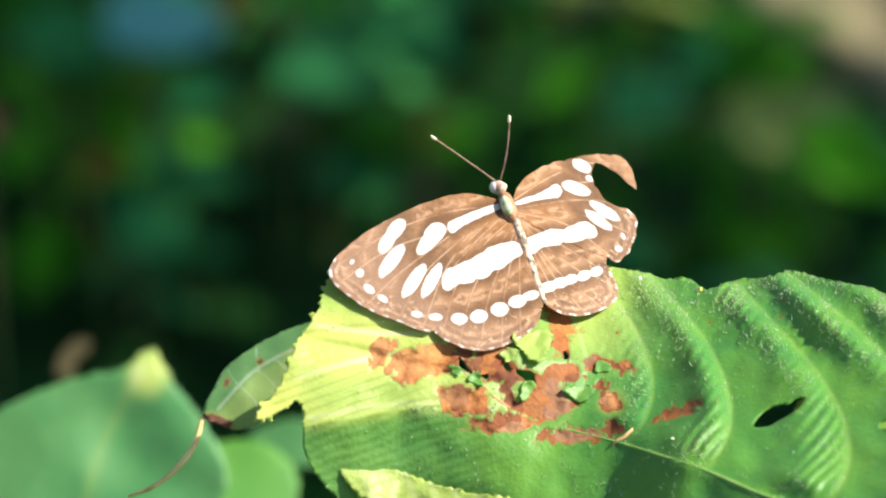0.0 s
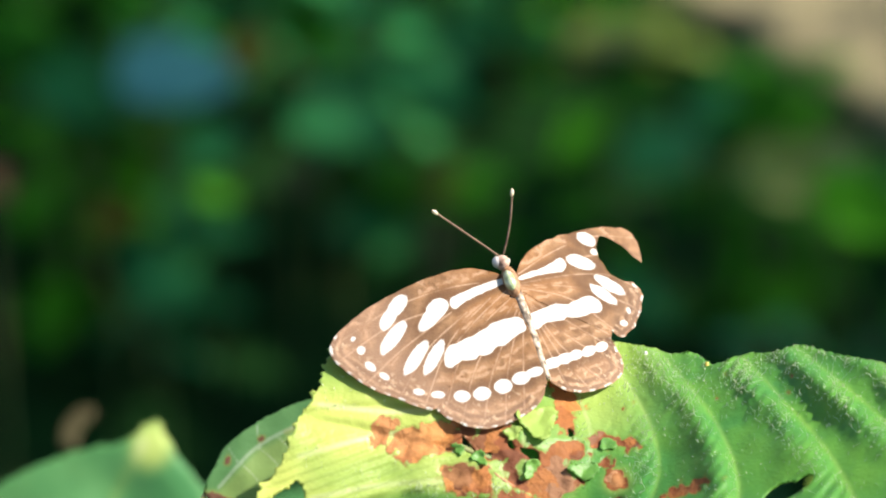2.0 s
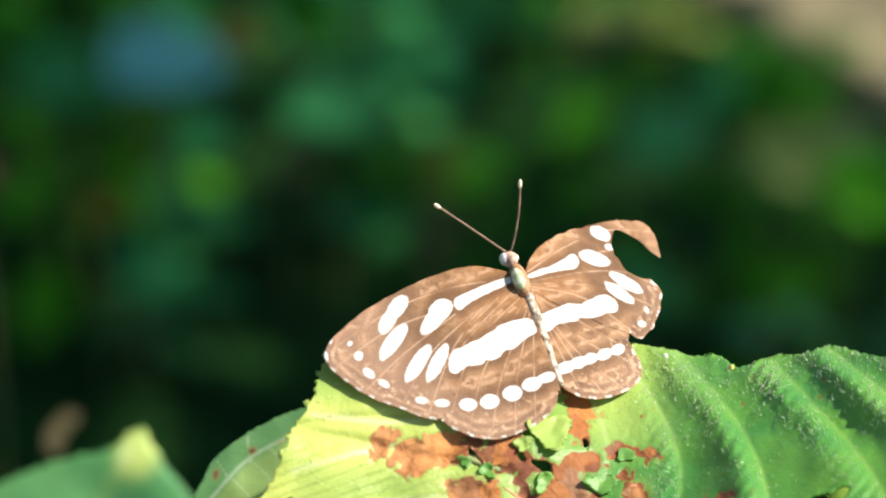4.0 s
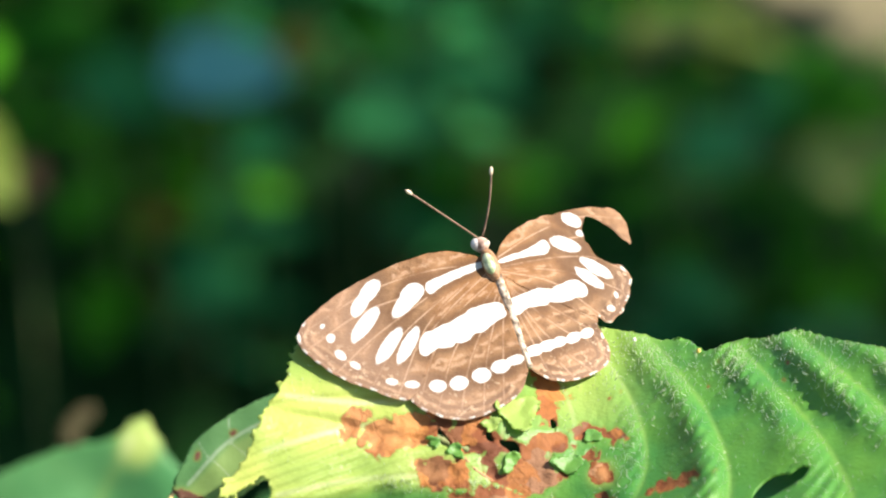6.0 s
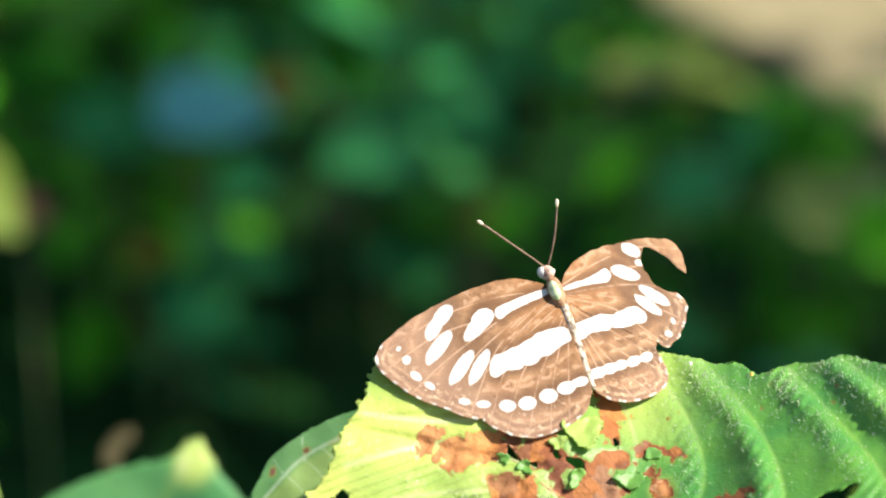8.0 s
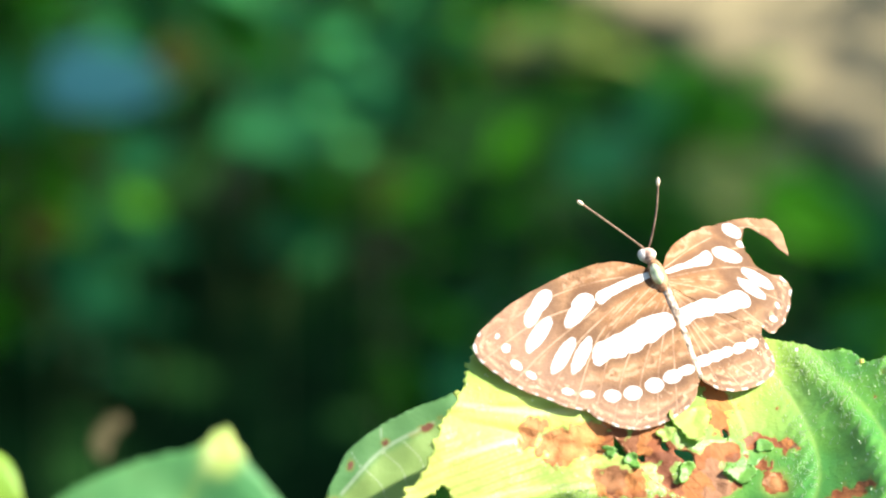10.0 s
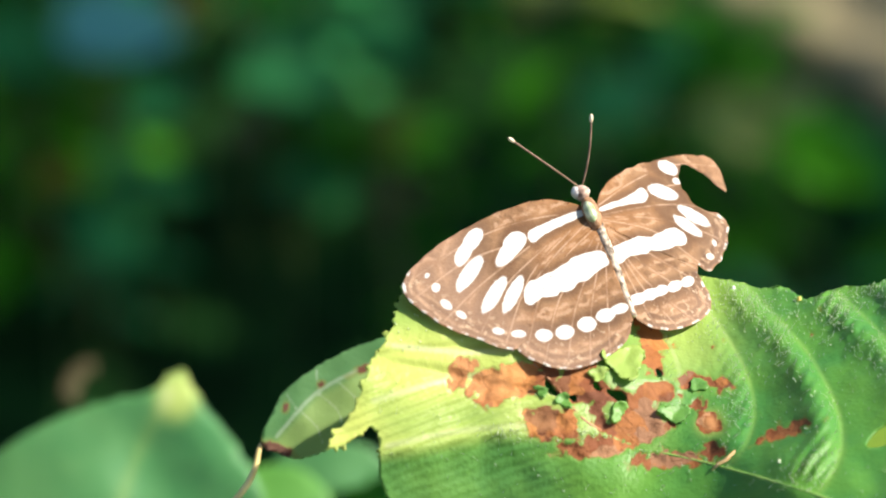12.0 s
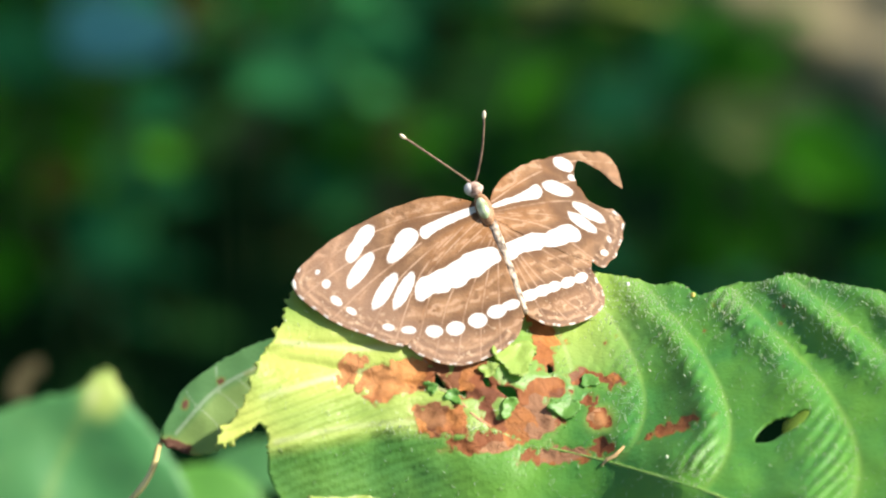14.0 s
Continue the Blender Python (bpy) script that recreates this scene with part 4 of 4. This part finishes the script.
def weed(x, y, height, leaves, rng):
    p = thing("weed", (x, y, 0.0), "low dark green leafy weed in the shade", "plant", "undergrowth weeds")
    tip = Vector((rng.normal() * 0.02, rng.normal() * 0.02, height))
    mid = tip * 0.5 + Vector((rng.normal() * 0.01, rng.normal() * 0.01, 0))
    part("stem", tube(bmesh.new(), [(0, 0, -0.01), mid, tip], [0.0022, 0.0016, 0.0008], 5), STEM, p)
    # pale leaves come oftener on far weeds, in place of stronger sun there
    kind = (FRESH if y > 1.80 else BUSH) if rng.rand() < (0.10 if y > 1.72 else 0.03) else SLICK if rng.rand() < 0.34 else BUSH
    for k in range(leaves):
        f = (k + 1) / leaves
        at = mid * 2 * f if f < 0.5 else mid + (tip - mid) * (2 * f - 1)
        ob = new("leaf", LEAVES[kind][rng.randint(3)])
        size = rng.uniform(0.02, 0.044)
        ob.parent = p
        ob.matrix_local = Matrix.LocRotScale(at, Euler((rng.normal() * 0.4, rng.uniform(-0.6, 0.45), 2.4 * k + rng.uniform(-0.4, 0.4))), (size,) * 3)


def undergrowth():
    rng = np.random.RandomState(12)
    for i in range(13):
        for j in range(22):
            x, y = -0.50 + 0.077 * i + rng.uniform(-0.035, 0.035), 0.98 + 0.077 * j + rng.uniform(-0.035, 0.035)
            # clearings that show the ground's painted shade as dark patches
            gap = ((x + 0.14) / 0.16) ** 2 + ((y - 1.46) / 0.13) ** 2 < 1 or ((x - 0.13) / 0.06) ** 2 + ((y - 1.50) / 0.07) ** 2 < 1 or ((x - 0.03) / 0.07) ** 2 + ((y - 1.715) / 0.07) ** 2 < 1 or math.hypot(x - 0.118, y - 1.685) < 0.042
            if bare(x, y) or gap:
                continue
            # the weeds are short where they meet the bare soil
            low = min(max((1.268 - x - 0.6 * y) / 0.14, 0.25), 1)
            own = np.random.RandomState(600 + 22 * i + j)
            weed(x, y, low * own.uniform(0.05, 0.17), 14, own)


undergrowth()


def sprig(x, y, w, kind, size, tilt=0.5, turn=0.0, label="", name="sprig"):
    """A single leaf on its own thin stalk, at a chosen place; tilt: 0 faces the eye, 1 the sky."""
    at = spot(x, y, w)
    base = Vector((at.x, at.y + 0.02, 0))
    s = thing(name, base, label, "plant", "single leaves in the undergrowth")
    n = (-AWAY * (1 - tilt) + Vector((0, 0, 1)) * tilt).normalized()
    along = (RIGHT - RIGHT.dot(n) * n).normalized()
    along = Matrix.Rotation(radians(turn), 3, n) @ along
    m = Matrix((along, n.cross(along), n)).transposed().to_4x4() @ Matrix.Scale(size, 4)
    m.translation = at - base - along * size * 0.5
    ob = new("leaf", LEAVES[kind][1])
    ob.parent = s
    ob.matrix_local = m
    part("stem", tube(bmesh.new(), [(0, 0, -0.01), (0, 0, max(0.0, m.translation.z * 0.6)), m.translation], [0.0009, 0.0007, 0.0005], 5), STEM, s)


for row in (
    (-65, 27, 1780, SKY_SHEEN, 0.060, 0.5, 20, "leaf coloured blue-green for its sky sheen, on a stalk"),
    (-70, 28.5, 1800, SKY_SHEEN, 0.026, 0.6, -30, "leaf coloured blue-green for its sky sheen, on a stalk"),
    (-79, 24, 1790, SLICK, 0.056, 0.5, 10, "pale blue-green leaf on a stalk"),
    (-90, 31.5, 1800, BUSH, 0.056, 0.5, 15, "yellow-green leaf in the shade"),
    (-60, 16, 1740, SLICK, 0.036, 0.4, 35, "pale blue-green leaf on a stalk"),
    (-47.4, 11, 1750, WITHER, 0.020, 0.3, 60, "small dry brown leaf on a stalk"),
    (-54.2, 30, 1800, OCHRE, 0.030, 0.4, 80, "yellowing leaf on a stalk"),
    (-40, 20, 1700, SLICK, 0.050, 0.5, 15, "yellow-green leaf in the shade"),
    (-45, 33, 1830, BUSH, 0.040, 0.5, -25, "yellow-green leaf in the shade"),
    (-30, 33, 1850, SLICK, 0.024, 0.6, 40, "yellow-green leaf in the shade"),
    (-24, 10.5, 1640, OCHRE, 0.018, 0.3, 70, "yellow-green leaf in the shade"),
    (-27, 25, 1760, SLICK, 0.045, 0.5, -10, "pale blue-green leaf on a stalk"),
    (-24, 1, 1600, WITHER, 0.016, 0.2, 40, "small dry brown leaf on a stalk"),
    (-67, -6, 1600, SLICK, 0.030, 0.4, 20, "pale blue-green leaf on a stalk"),
    (-75, 4, 1650, OCHRE, 0.020, 0.4, 15, "yellowing leaf on a stalk"),
    (9, 16, 1700, SLICK, 0.046, 0.5, 40, "pale blue-green leaf on a stalk"),
    (16, 22.5, 1760, SLICK, 0.030, 0.4, 60, "pale grey-green leaf on a stalk"),
    (28, 12, 1650, FRESH, 0.046, 0.5, -20, "yellow-green leaf in the shade"),
    (35, 16, 1700, FRESH, 0.030, 0.6, 30, "yellow-green leaf in the shade"),
    (40, 7, 1640, BUSH, 0.050, 0.5, -20, "yellow-green leaf in the shade"),
    (-101, 15.5, 1150, LIME, 0.044, 0.55, -42, "long yellow-green leaf on a stalk"),
    (-106, -1, 1150, LIME, 0.034, 0.5, -42, "long yellow-green leaf on a stalk"),
    (-91, 10.5, 1180, BROWN, 0.014, 0.4, -60, "small dry brown leaf on a stalk"),
    (-24, 29, 1860, SLICK, 0.028, 0.5, 70, "yellow-green leaf in the shade"),
):
    sprig(*row[:7], label=row[7])


# ---- a shrub added out of view to keep the sun off the undergrowth ----
def added_shade_shrub():
    base = Vector((1.7, 2.05, 0))
    t = thing("shrub", base, "unseen tall leafy shrub, added to shade the undergrowth", "shrub")
    rng = np.random.RandomState(3)
    for k in range(12):
        foot = Vector((rng.uniform(-0.2, 0.2), rng.uniform(-0.7, 0.7), -0.05))
        end = Vector((rng.uniform(-0.5, 0.5), rng.uniform(-1.1, 1.3), rng.uniform(1.5, 2.3)))
        part("branch", tube(bmesh.new(), [foot, foot.lerp(end, 0.5) + Vector((0, 0, 0.15)), end], [0.022, 0.014, 0.005], 7), BARK, t)
    verts, faces = [], []
    for _ in range(22000):
        p = Vector(rng.uniform(-1, 1, 3))
        if p.length > 1:
            continue
        p = Vector((p.x * 0.9, p.y * 1.35 + 0.1, p.z * 1.15 + 1.2))
        # the far side of the crown is thinned to let sun onto far weeds and soil
        open_part = min(max((p.y + 0.385) / 0.26, 0), 1)
        if p.z < 0.05 or noise.noise(p * 2.3) < -0.34 or noise.noise(Vector((0.6 * p.x + 5, 4.2 * p.y, 2.6 * p.z))) > 0.45 - 0.78 * open_part or rng.rand() < 0.45 * open_part:
            continue
        r = Euler(rng.uniform(-1.0, 1.0, 3)).to_matrix() @ Matrix.Rotation(rng.uniform(0, 6.28), 3, "Z")
        s = rng.uniform(0.06, 0.11)
        k = len(verts)
        verts += [p + r @ (Vector(q) * s) for q in ((0, 0, 0), (0.45, 0.3, 0.05), (1, 0, -0.1), (0.45, -0.3, 0.05))]
        faces.append((k, k + 1, k + 2, k + 3))
    me = bpy.data.meshes.new("foliage")
    me.from_pydata(verts, [], faces)
    tagged(link("foliage", me, BUSH, t), kind="stuff")


added_shade_shrub()
